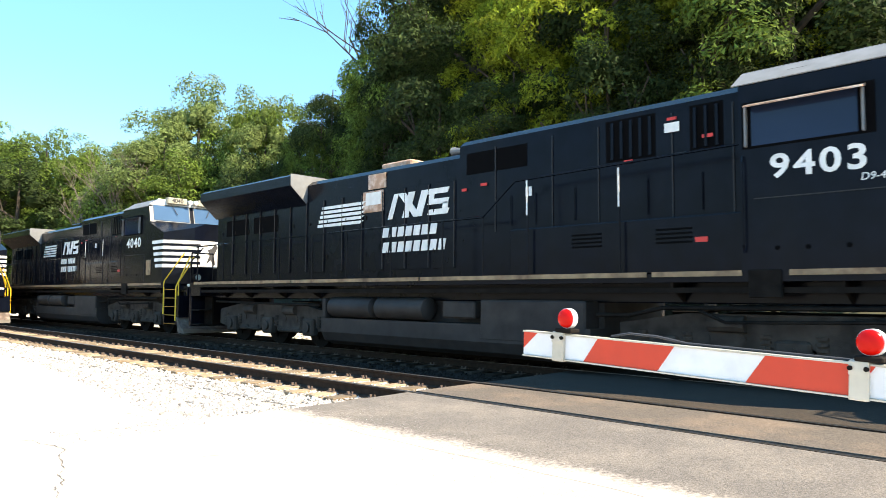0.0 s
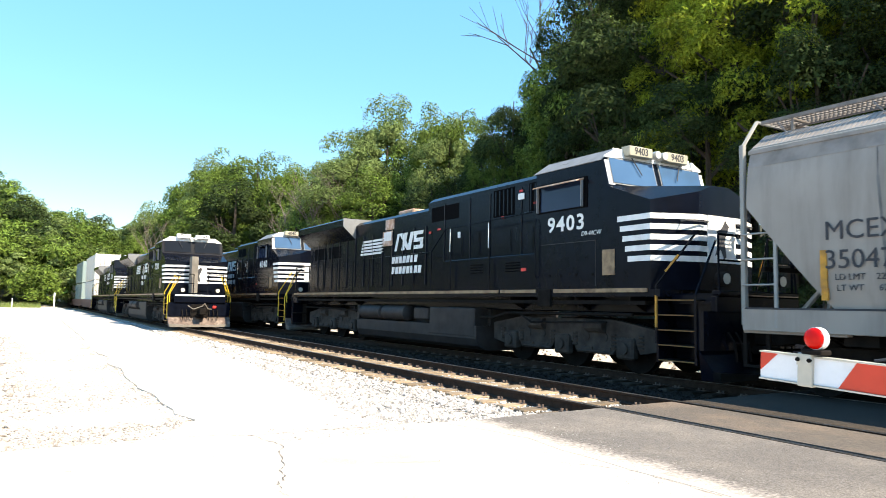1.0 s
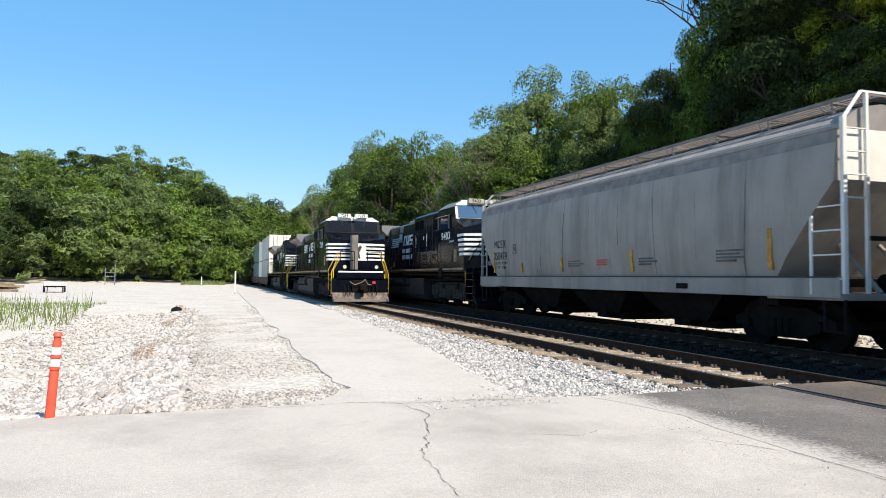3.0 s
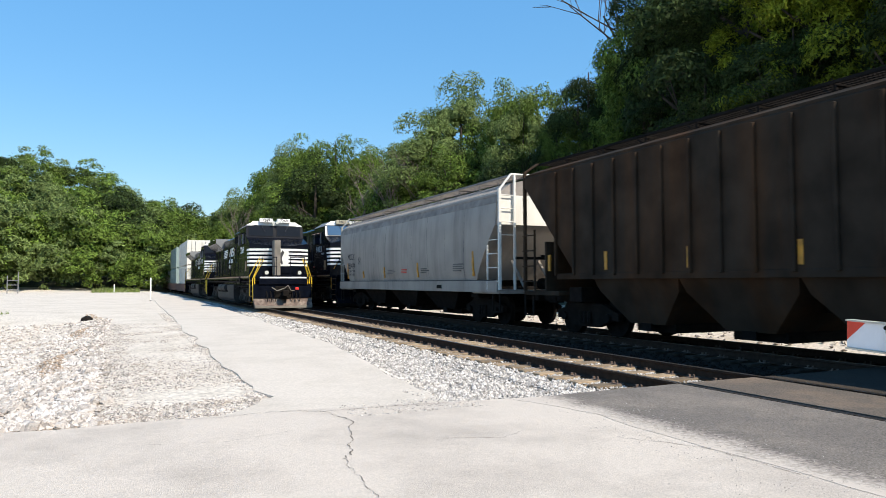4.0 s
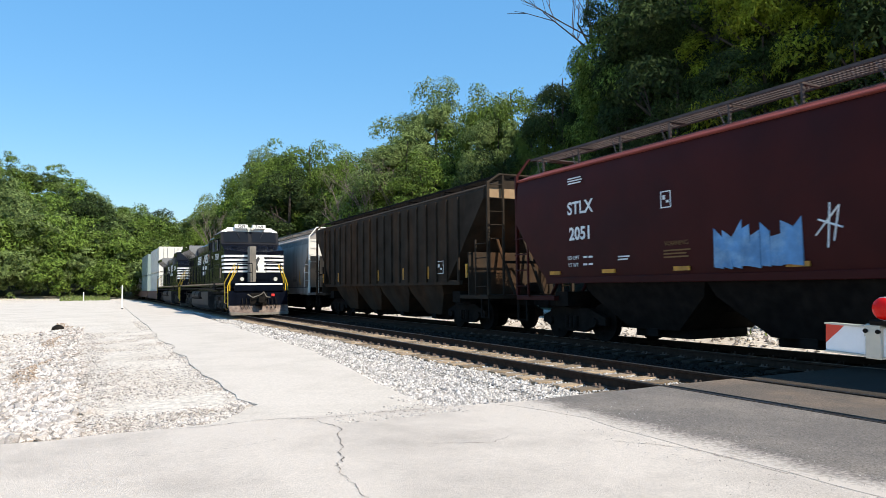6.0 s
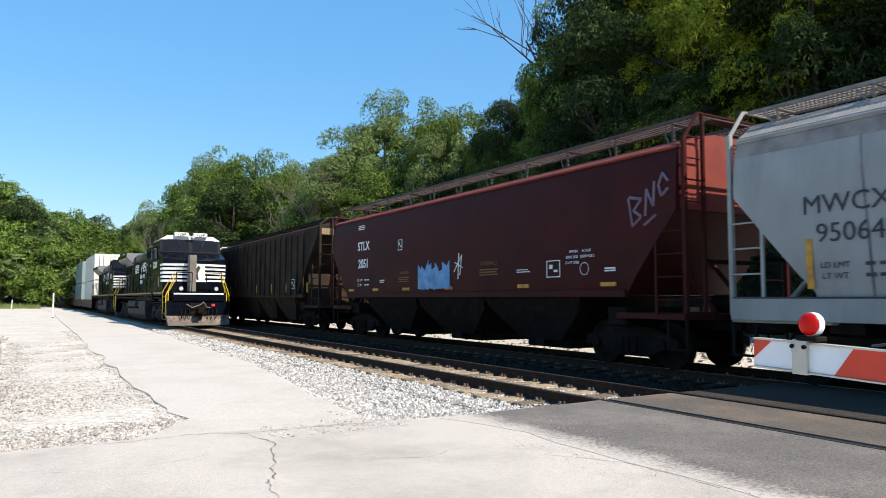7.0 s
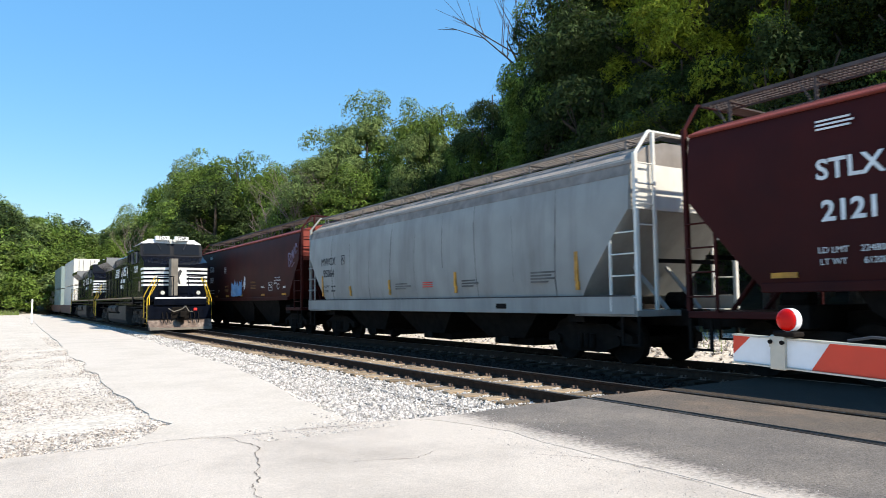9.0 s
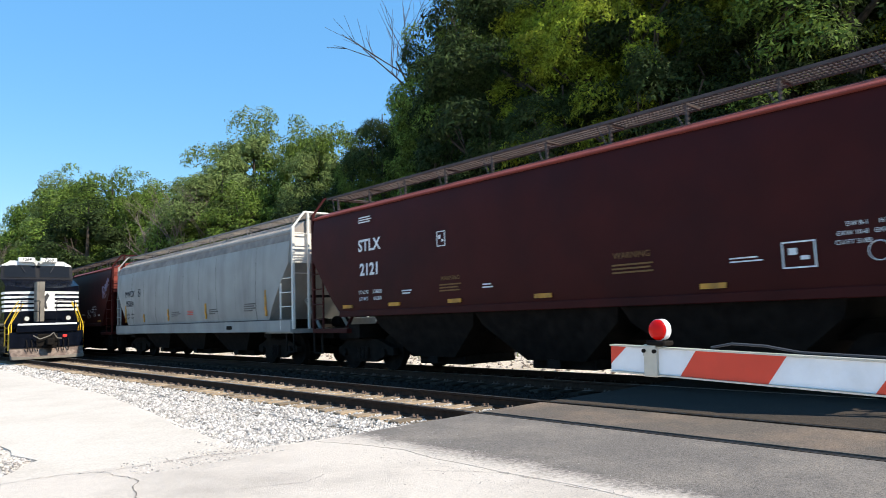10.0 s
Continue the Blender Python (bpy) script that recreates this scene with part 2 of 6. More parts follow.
M_GLASS = glass_mat("cab_glass", (0.010, 0.020, 0.048))
M_GLASS.node_tree.nodes["Principled BSDF"].inputs["Specular IOR Level"].default_value = 0.25
M_GLASS.node_tree.nodes["Principled BSDF"].inputs["Coat Weight"].default_value = 0.0
# blue base colour paints the sky's reflection into the windshields
M_WINDSHIELD = glass_mat("windshield_sky_tone", (0.05, 0.10, 0.18))
M_LENS = mat("red_lens", (0.42, 0.003, 0.002), 0.25, var=0.12, scale=40, spec=0.2)
M_LENS.node_tree.nodes["Principled BSDF"].inputs["Emission Color"].default_value = (1.0, 0.015, 0.008, 1)   # the lamp is lit
M_LENS.node_tree.nodes["Principled BSDF"].inputs["Emission Strength"].default_value = 0.07
# dark copy for the waiting engines' windshields, without the painted sky
M_GLASSD = mat("shaded_glass", (0.008, 0.010, 0.014), 0.12, var=0.1, scale=1, spec=0.15)
M_LENSW = glass_mat("headlight_lens", (0.5, 0.5, 0.46), 0.15)


# ---- mesh helpers ----
class B:
    """A small builder round one bmesh."""

    def __init__(self):
        self.bm = bmesh.new()

    def box(self, x0, x1, y0, y1, z0, z1, bevel=0.0):
        ret = bmesh.ops.create_cube(self.bm, size=1, matrix=Matrix.Translation(((x0 + x1) / 2, (y0 + y1) / 2, (z0 + z1) / 2)) @ Matrix.Diagonal((abs(x1 - x0), abs(y1 - y0), abs(z1 - z0), 1)))
        if bevel:
            es = list({e for v in ret["verts"] for e in v.link_edges})
            bmesh.ops.bevel(self.bm, geom=es, offset=bevel, segments=1, affect="EDGES")
        return self

    def prism(self, pts, axis, a, b):
        """Polygon pts drawn out from a to b along axis 'x', 'y' or 'z'."""
        def put(p, d):
            return {"x": (d, p[0], p[1]), "y": (p[0], d, p[1]), "z": (p[0], p[1], d)}[axis]
        va = [self.bm.verts.new(put(p, a)) for p in pts]
        vb = [self.bm.verts.new(put(p, b)) for p in pts]
        fs = [self.bm.faces.new(va), self.bm.faces.new(vb)]
        n = len(pts)
        for i in range(n):
            fs.append(self.bm.faces.new((va[i], va[(i + 1) % n], vb[(i + 1) % n], vb[i])))
        bmesh.ops.recalc_face_normals(self.bm, faces=fs)
        return self

    def cyl(self, p0, p1, r, n=8, r2=None):
        p0, p1 = Vector(p0), Vector(p1)
        d = p1 - p0
        m = Matrix.Translation((p0 + p1) / 2) @ d.to_track_quat("Z", "Y").to_matrix().to_4x4()
        bmesh.ops.create_cone(self.bm, cap_ends=True, segments=n, radius1=r, radius2=r if r2 is None else r2, depth=d.length, matrix=m)
        return self

    def tube(self, pts, r, n=6):
        for a, b in zip(pts, pts[1:]):
            self.cyl(a, b, r, n)
        return self

    def cut(self, co, no):
        """Cuts away what lies on the side to which no points, and closes the hole."""
        r = bmesh.ops.bisect_plane(self.bm, geom=self.bm.verts[:] + self.bm.edges[:] + self.bm.faces[:], plane_co=co, plane_no=no, clear_outer=True)
        es = [e for e in r["geom_cut"] if isinstance(e, bmesh.types.BMEdge)]
        if es:
            bmesh.ops.contextual_create(self.bm, geom=es)
        return self


def mesh_of(name, b, material, smooth=False):
    me = bpy.data.meshes.new(name)
    b.bm.to_mesh(me)
    b.bm.free()
    me.materials.append(material)
    if smooth:
        for p in me.polygons:
            p.use_smooth = True
        me.set_sharp_from_angle(angle=radians(35))
    return me


def part(name, b, material, parent, label="", smooth=False, at=None):
    ob = new(name, mesh_of(name, b, material, smooth))
    ob.parent = parent
    if at is not None:
        ob.matrix_basis = at
    if label:
        tagged(ob, label)
    return ob


def thing(name, label, category, group="", kind="", at=None):
    ob = new(name)
    if at is not None:
        ob.matrix_basis = at
    return tagged(ob, label, category, group, kind)


def solid(name, b, material, label, category, group="", kind="", smooth=False, at=None):
    ob = new(name, mesh_of(name, b, material, smooth))
    if at is not None:
        ob.matrix_basis = at
    return tagged(ob, label, category, group, kind)


SIDE = Matrix(((0, 0, -1, 0), (-1, 0, 0, 0), (0, 1, 0, 0), (0, 0, 0, 1)))   # lettering that faces -x
FRONT = Matrix(((1, 0, 0, 0), (0, 0, -1, 0), (0, 1, 0, 0), (0, 0, 0, 1)))   # lettering that faces -y


def lettering(body, size, material, parent, where, turn=SIDE, shear=0.0, bold=0.0, squeeze=1.0, name="lettering", space=1.0):
    cu = bpy.data.curves.new(name, "FONT")
    cu.body, cu.size, cu.align_x, cu.align_y, cu.shear, cu.offset, cu.extrude = body, size, "CENTER", "CENTER", shear, bold, 0.002
    cu.resolution_u = 3
    cu.space_character = space
    tmp = bpy.data.objects.new(name, cu)
    scene.collection.objects.link(tmp)
    dg = bpy.context.evaluated_depsgraph_get()
    me = bpy.data.meshes.new_from_object(tmp.evaluated_get(dg))
    bpy.data.objects.remove(tmp)
    me.materials.clear()
    me.materials.append(material)
    ob = new(name, me)
    ob.parent = parent
    ob.matrix_basis = Matrix.Translation(where) @ turn @ Matrix.Diagonal((squeeze, 1, 1, 1))
    return ob


def bars(parent, material, x, y, z, widths, h=0.045, gap=0.05, name="stencil"):
    """Small writing on a side that faces -x as plain bars; y is where the lines begin, running towards -y."""
    b = B()
    for i, row in enumerate(widths):
        zz, yy = z - i * (h + gap), y
        for w in row:
            b.box(x - 0.003, x + 0.004, yy - w, yy, zz - h, zz)
            yy -= w + 0.06
    return tagged(part(name, b, material, parent), kind="stuff")


# ---- ground ----
TRACKS = (7.56, 11.76)          # centre lines
GAUGE = 1.435


def smooth(a, b, v):
    t = min(1.0, max(0.0, (v - a) / (b - a)))
    return t * t * (3 - 2 * t)


def level(x, y):
    """Height of the ground."""
    z = -0.06
    if y > 7.0:
        z -= 0.55 * smooth(0.0, -2.6, x) * smooth(7.4, 9.5, y) * (1 - smooth(24, 34, y))       # ditch below the rock bank
    z -= 0.30 * smooth(3.6, 5.2, x) * (1 - smooth(13.2, 15.0, x))                              # track bed
    z += 9.0 * smooth(24, 58, x) + 12 * smooth(50, 160, x)                                    # wooded bank beyond the tracks
    z += 26.0 * smooth(112, 230, y) * (1 - smooth(-30, 24, x - 0.08 * (y - 112)))               # wooded hill in the distance
    return z


def axis(*spans):
    out = []
    for a, b, step in spans:
        out += list(np.arange(a, b, step))
    return out + [spans[-1][1]]


def ground_sheet():
    xs = axis((-1500, -200, 260), (-200, -40, 20), (-40, -8, 4), (-8, 20, 0.7), (20, 60, 4), (60, 200, 20), (200, 1500, 260))
    ys = axis((-1500, -200, 260), (-200, -20, 20), (-20, 6, 2.6), (6, 40, 0.8), (40, 100, 5), (100, 300, 12.5), (300, 1500, 240))
    vs, fs = [], []
    for y in ys:
        for x in xs:
            near = -8 < x < 18 and 6 < y < 40
            vs.append((x, y, level(x, y) + (0.03 * noise.noise((x * 0.8, y * 0.8, 0)) if near else 0)))
    n = len(xs)
    for j in range(len(ys) - 1):
        for i in range(n - 1):
            fs.append((j * n + i, j * n + i + 1, (j + 1) * n + i + 1, (j + 1) * n + i))
    me = bpy.data.meshes.new("ground")
    me.from_pydata(vs, [], fs)
    me.materials.append(M_GROUND)
    me.materials.append(M_FLOOR)
    for p in me.polygons:
        c = p.center
        if c.x > 24.5 + noise.noise((c.y * 0.1, 0, 0)) or (c.y > 118 and c.x < 3 and c.z > 0.6) or c.y > 260:
            p.material_index = 1
        p.use_smooth = True
    ob = new("ground", me)
    tagged(ob, "pale gravel ground with a wooded bank beyond the tracks", "ground", kind="structure")


def wavy(x0, y0, x1, y1, n, amp, seed):
    """A ragged line between two points."""
    out = []
    for i in range(n + 1):
        t = i / n
        w = amp * (noise.noise((seed, t * n * 0.23, 0)) + 0.45 * noise.noise((seed, t * n * 0.71, 5))) if 0 < i < n else 0
        dx, dy = x1 - x0, y1 - y0
        l = math.hypot(dx, dy)
        out.append((x0 + dx * t - dy / l * w, y0 + dy * t + dx / l * w))
    return out


def slab(name, outline, top, thick, material, label, category="pavement"):
    b = B()
    b.prism(outline, "z", top - thick, top)
    bmesh.ops.triangulate(b.bm, faces=[f for f in b.bm.faces if len(f.verts) > 4])
    return solid(name, b, material, label, category, kind="structure")


ground_sheet()
road_edge = wavy(-60, 8.6, -1.6, 7.35, 40, 0.10, 3.1) + wavy(-1.6, 7.35, 0.95, 7.40, 14, 0.08, 5.2)[1:] + wavy(0.95, 7.40, 1.8, 7.36, 5, 0.05, 2.2)[1:] + wavy(1.8, 7.36, 4.6, 7.0, 14, 0.10, 7.7)[1:]
road = slab("road", road_edge + [(4.95, 6.9), (4.95, -6)] + [(-60, -6)], -0.012, 0.14, M_ROAD, "sun-bleached worn asphalt road at a level crossing", "road")
for k, (x0, x1) in enumerate(((4.36, 6.795), (6.94, 8.175), (8.345, 10.995), (11.14, 12.375), (12.545, 17.5))):
    far_y = 7.12 if k else 6.95
    edge = wavy(x0 - (0 if k else 0.2), far_y, x1, 7.12, 8, 0.05, 2.2 + k)[0 if k else 1:]
    left = wavy(x0, -6, x0 + 0.06, 6.1, 40, 0.10, 9.4) + wavy(x0 + 0.06, 6.1, x0 - 0.2, far_y, 8, 0.05, 1.4)[1:] if k == 0 else [(x0, -6)]
    # the three panels from the far track on carry painted shade
    slab("crossing_panel", left + edge + [(x1, -6)], -0.005 if k else -0.0085, 0.16, (M_RIMROAD, M_DARKROAD, M_SHADEROAD, M_SHADEROAD, M_SHADEROAD)[k], "dark patched asphalt between the rails of the crossing")
path = slab("pavement_path", [(0.98, 7.2), (1.02, 7.5)] + wavy(1.25, 7.75, 1.74, 8.5, 6, 0.05, 2.9) + wavy(1.60, 9.1, 1.74, 25, 44, 0.13, 4.4) + wavy(1.80, 26, 2.5, 78, 40, 0.12, 3.6)
            + [(2.4, 125), (4.6, 125), (5.1, 60), (5.0, 42)] + wavy(4.65, 28, 4.30, 15, 20, 0.12, 6.1) + wavy(4.25, 14.6, 3.52, 8.1, 14, 0.10, 8.8) + [(3.48, 7.2)],
            -0.034, 0.12, M_STRIP, "pale paved path running along the tracks")


def crack(pts, w, seed):
    """A thin dark ragged gap in the paving."""
    line = []
    for (a, b), (c, d) in zip(pts, pts[1:]):
        line += [(p[0] + 0.02 * noise.noise((p[0] * 14, p[1] * 14, seed)), p[1] + 0.02 * noise.noise((p[1] * 9, p[0] * 9, seed + 4))) for p in wavy(a, b, c, d, 14, 0.03, seed)[:-1]]
    line.append(pts[-1])
    b = B()
    rng = random.Random(seed)
    lo, hi = [], []
    for i, (x, y) in enumerate(line):
        q = line[min(i + 1, len(line) - 1)]
        p = line[max(i - 1, 0)]
        t = Vector((q[0] - p[0], q[1] - p[1])).normalized()
        ww = w * rng.uniform(0.1, 1.4)
        lo.append(b.bm.verts.new((x - t.y * ww, y + t.x * ww, -0.0075)))
        hi.append(b.bm.verts.new((x + t.y * ww, y - t.x * ww, -0.0075)))
    for i in range(len(line) - 1):
        b.bm.faces.new((lo[i], hi[i], hi[i + 1], lo[i + 1]))
    solid("trim_crack", b, M_CRACK, "dark crack in the worn asphalt", "crack", kind="structure")


crack([(1.43, 7.36), (1.77, 7.32), (1.99, 7.16), (2.12, 6.62), (1.89, 5.85), (1.73, 5.32), (1.62, 5.17)], 0.005, 11.3)
crack([(1.62, 5.17), (1.58, 4.71), (1.54, 4.06)], 0.0025, 12.9)
crack([(1.99, 7.16), (2.7, 7.18), (3.4, 7.08)], 0.005, 15.1)
crack([(4.0, 4.9), (4.4, 4.3), (4.4, 3.4)], 0.004, 17.7)
crack([(1.43, 7.36), (1.0, 7.28), (0.55, 7.30)], 0.004, 14.2)
crack([(0.2, 6.3), (0.9, 6.15), (1.5, 6.35)], 0.002, 16.6)
crack([(2.6, 5.5), (3.1, 5.3), (3.35, 5.45)], 0.003, 18.2)


# ---- loose stone ----
def stones(name, spots, material, label, category):
    """spots: x, y, z, size arrays; each stone is a jittered octahedron."""
    n = len(spots)
    rng = np.random.RandomState(len(name) + n)
    base = np.array([(1, 0, 0), (0, 1, 0), (-1, 0, 0), (0, -1, 0), (0, 0, 1), (0, 0, -1)], float)
    tri = np.array([(0, 1, 4), (1, 2, 4), (2, 3, 4), (3, 0, 4), (1, 0, 5), (2, 1, 5), (3, 2, 5), (0, 3, 5)])
    a = rng.uniform(0, 2 * np.pi, n)
    v = np.repeat(base[None], n, 0) * rng.uniform(0.65, 1.15, (n, 6, 1))
    v += rng.normal(0, 0.22, (n, 6, 3))
    v *= np.array([1, 1, 0.75])
    c, s = np.cos(a)[:, None], np.sin(a)[:, None]
    v = np.stack([v[:, :, 0] * c - v[:, :, 1] * s, v[:, :, 0] * s + v[:, :, 1] * c, v[:, :, 2]], 2)
    v = v * spots[:, None, 3:4] + spots[:, None, :3]
    f = (tri[None] + 6 * np.arange(n)[:, None, None]).reshape(-1, 3)
    me = bpy.data.meshes.new(name)
    me.from_pydata(v.reshape(-1, 3).tolist(), [], f.tolist())
    me.materials.append(material)
    return tagged(new(name, me), label, category, kind="stuff")


def scatter(n, x0, x1, y0, y1, s0, s1, lift, seed):
    rng = np.random.RandomState(seed)
    x, y = rng.uniform(x0, x1, n), y0 + (y1 - y0) * rng.uniform(0, 1, n) ** 1.5
    z = np.array([level(a, b) for a, b in zip(x, y)])
    return np.stack([x, y, z + lift(x, y) if callable(lift) else z + lift, rng.uniform(s0, s1, n)], 1)


BED = -0.20                       # top of the ballast between the ties


def bed_lift(x, y):
    """Shape of the ballast shoulder above the ground under it."""
    want = np.where(x < 5.6, -0.05 + (BED + 0.03) * np.clip((x - 3.4) / 2.0, 0, 1), BED)
    return want - np.array([level(a, b) for a, b in zip(x, y)])


def path_side(y):
    """Where the path ends and the ballast begins."""
    return np.interp(y, (7.3, 8.2, 9.3, 10.7, 14.7, 19, 27, 43, 60), (3.46, 3.52, 3.7, 3.9, 4.28, 4.4, 4.65, 5.0, 5.1))


def ballast():
    b = B()
    b.prism([(3.5, -0.5), (3.5, -0.12), (4.4, -0.175), (5.5, BED - 0.05), (8.3, BED - 0.05), (8.3, -0.5)], "y", 7.0, 330)
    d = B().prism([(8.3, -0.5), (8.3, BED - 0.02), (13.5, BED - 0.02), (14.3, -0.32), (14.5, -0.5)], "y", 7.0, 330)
    solid("ground_ballast", d, M_SHADESTONE, "ballast under the far track, darkened for the train's shade", "ballast", kind="structure")
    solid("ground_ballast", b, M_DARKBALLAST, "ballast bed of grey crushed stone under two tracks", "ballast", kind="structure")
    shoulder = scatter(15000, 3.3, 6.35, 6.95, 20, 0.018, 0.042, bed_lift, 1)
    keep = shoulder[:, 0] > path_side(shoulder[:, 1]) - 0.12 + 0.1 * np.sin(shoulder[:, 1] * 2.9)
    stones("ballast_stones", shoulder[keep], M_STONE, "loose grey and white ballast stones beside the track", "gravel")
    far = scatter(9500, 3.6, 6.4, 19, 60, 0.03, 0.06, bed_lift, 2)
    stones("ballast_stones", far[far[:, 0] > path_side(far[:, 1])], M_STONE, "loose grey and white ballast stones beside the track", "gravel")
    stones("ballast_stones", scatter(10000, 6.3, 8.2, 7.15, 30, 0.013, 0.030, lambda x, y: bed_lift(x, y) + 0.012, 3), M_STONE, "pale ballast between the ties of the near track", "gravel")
    stones("ballast_stones", scatter(3200, 8.4, 10.6, 7.15, 30, 0.02, 0.04, bed_lift, 4), M_SHADESTONE, "ballast between the two tracks, darkened for the train's shade", "gravel")
    stones("gravel_stones", scatter(17000, -0.6, 1.72, 7.4, 26, 0.005, 0.022, 0.0, 5), M_RIPRAP, "scattered pale gravel on the verge", "gravel")
    stones("gravel_stones", scatter(6000, 14.0, 23, 2, 50, 0.03, 0.08, 0.02, 6), M_RIPRAP, "pale gravel beyond the far track", "gravel")
    stones("gravel_stones", scatter(900, 2.2, 4.8, 6.75, 7.5, 0.004, 0.015, 0.05, 8), M_STONE, "small stones strewn on the road edge", "gravel")

    soil = scatter(1500, -1.15, -0.75, 8.5, 34, 0.01, 0.03, 0.012, 31)
    soil[:, 0] += 0.25 * np.sin(soil[:, 1] * 0.7)
    rim = scatter(1800, 1.48, 1.80, 8.6, 34, 0.006, 0.022, 0.012, 41)
    stones("gravel_stones", rim, M_RIPRAP, "small stones along the broken edge of the path", "gravel")
    stones("soil_crumbs", soil, M_SOIL, "reddish crumbled soil washed between pale rocks", "soil")

    rng = np.random.RandomState(77)
    n = 1700
    y = rng.uniform(2.6, 7.0, n)
    x = 4.45 + rng.normal(0, 0.32, n) + 0.25 * np.sin(y * 1.3)
    stones("gravel_stones", np.stack([x, y, np.full(n, -0.004), rng.uniform(0.0015, 0.006, n)], 1), M_STONE, "fine grit strewn where old and new asphalt meet", "gravel")


ballast()


def riprap():
    bank = thing("rock_bank", "bank of tumbled pale limestone rocks beside the road", "rocks", kind="structure")
    rng = random.Random(5)
    shapes = []
    for k in range(7):
        b = B()
        bmesh.ops.create_icosphere(b.bm, subdivisions=1, radius=1)
        for v in b.bm.verts:
            v.co *= rng.uniform(0.7, 1.15)
            v.co.z *= 0.7
        shapes.append(mesh_of("rock", b, M_RIPRAP))
    n = 0
    while n < 300:
        x, y = rng.uniform(-2.6, 0.0), 7.6 + 6 * rng.random() ** 1.5
        if x > -0.35 + 0.25 * math.sin(y) and rng.random() < 0.75:
            continue
        s = rng.uniform(0.04, 0.095)
        ob = new("rock", shapes[n % 7])
        ob.parent = bank
        ob.matrix_basis = pose(x, y, level(x, y) + s * 0.25, rng.uniform(-30, 30), rng.uniform(-30, 30), rng.uniform(0, 360)) @ Matrix.Scale(s, 4)
        n += 1
    stones("rock_rubble", np.concatenate([scatter(9000, -5.5, -0.3, 7.6, 30, 0.02, 0.065, 0.015, 21), scatter(8000, -3.0, -0.2, 7.6, 15, 0.015, 0.055, 0.015, 22)]), M_RIPRAP, "rubble of pale limestone rocks", "rocks")


riprap()


# ---- tracks ----
def rail_profile(x):
    return [(x - 0.075, -0.175), (x - 0.075, -0.160), (x - 0.010, -0.140), (x - 0.010, -0.045), (x - 0.036, -0.035), (x - 0.036, -0.004),
            (x + 0.036, -0.004), (x + 0.036, -0.035), (x + 0.010, -0.045), (x + 0.010, -0.140), (x + 0.075, -0.160), (x + 0.075, -0.175)]


def track(cx, y0, y1, single, wood):
    t = thing("railway_track", "railway track of rusty rails on weathered wooden ties", "railway track", group="tracks")
    for sx in (-1, 1):
        x = cx + sx * (GAUGE / 2 + 0.036)
        rl = part("rail", B().prism(rail_profile(x), "y", y0, y1), M_RAIL, t)
        part("rail_head", B().box(x - 0.031, x + 0.031, y0, y1, -0.004, 0.0), M_RAILTOP, rl, "worn bright running surface")
    rng = random.Random(int(cx * 10))
    tie = mesh_of("tie", B().box(-1.3, 1.3, -0.115, 0.115, -0.16, 0, 0.012), wood)
    plate = B()
    plate.box(-0.17, 0.17, -0.09, 0.09, 0.0, 0.014)
    for dx in (-0.13, 0.13):
        plate.box(dx - 0.012, dx + 0.012, -0.06, -0.035, 0.013, 0.055)
        plate.box(dx - 0.02, dx + 0.02, 0.03, 0.06, 0.013, 0.05)
    plate = mesh_of("tie_plate", plate, M_SPIKE)
    rest = B()
    y = 7.32
    while y < 190:
        m = pose(cx + rng.uniform(-0.06, 0.06), y, -0.158 + rng.uniform(-0.008, 0.004), 0, 0, rng.uniform(-1.2, 1.2))
        if y < single:
            ob = new("tie", tie)
            ob.parent, ob.matrix_basis = t, m
            for sx in (-1, 1):
                pl = new("tie_plate", plate)
                pl.parent, pl.matrix_basis = ob, Matrix.Translation((sx * 0.753, 0, -0.002))
        else:
            rest.box(cx - 1.3, cx + 1.3, y - 0.115, y + 0.115, -0.34, -0.160)
        y += 0.495
    tagged(part("tie_stretch", rest, wood, t), kind="stuff")
    return t


track(TRACKS[0], -60, 320, 60, M_TIE)
track(TRACKS[1], -60, 320, 20, M_SHADETIE)


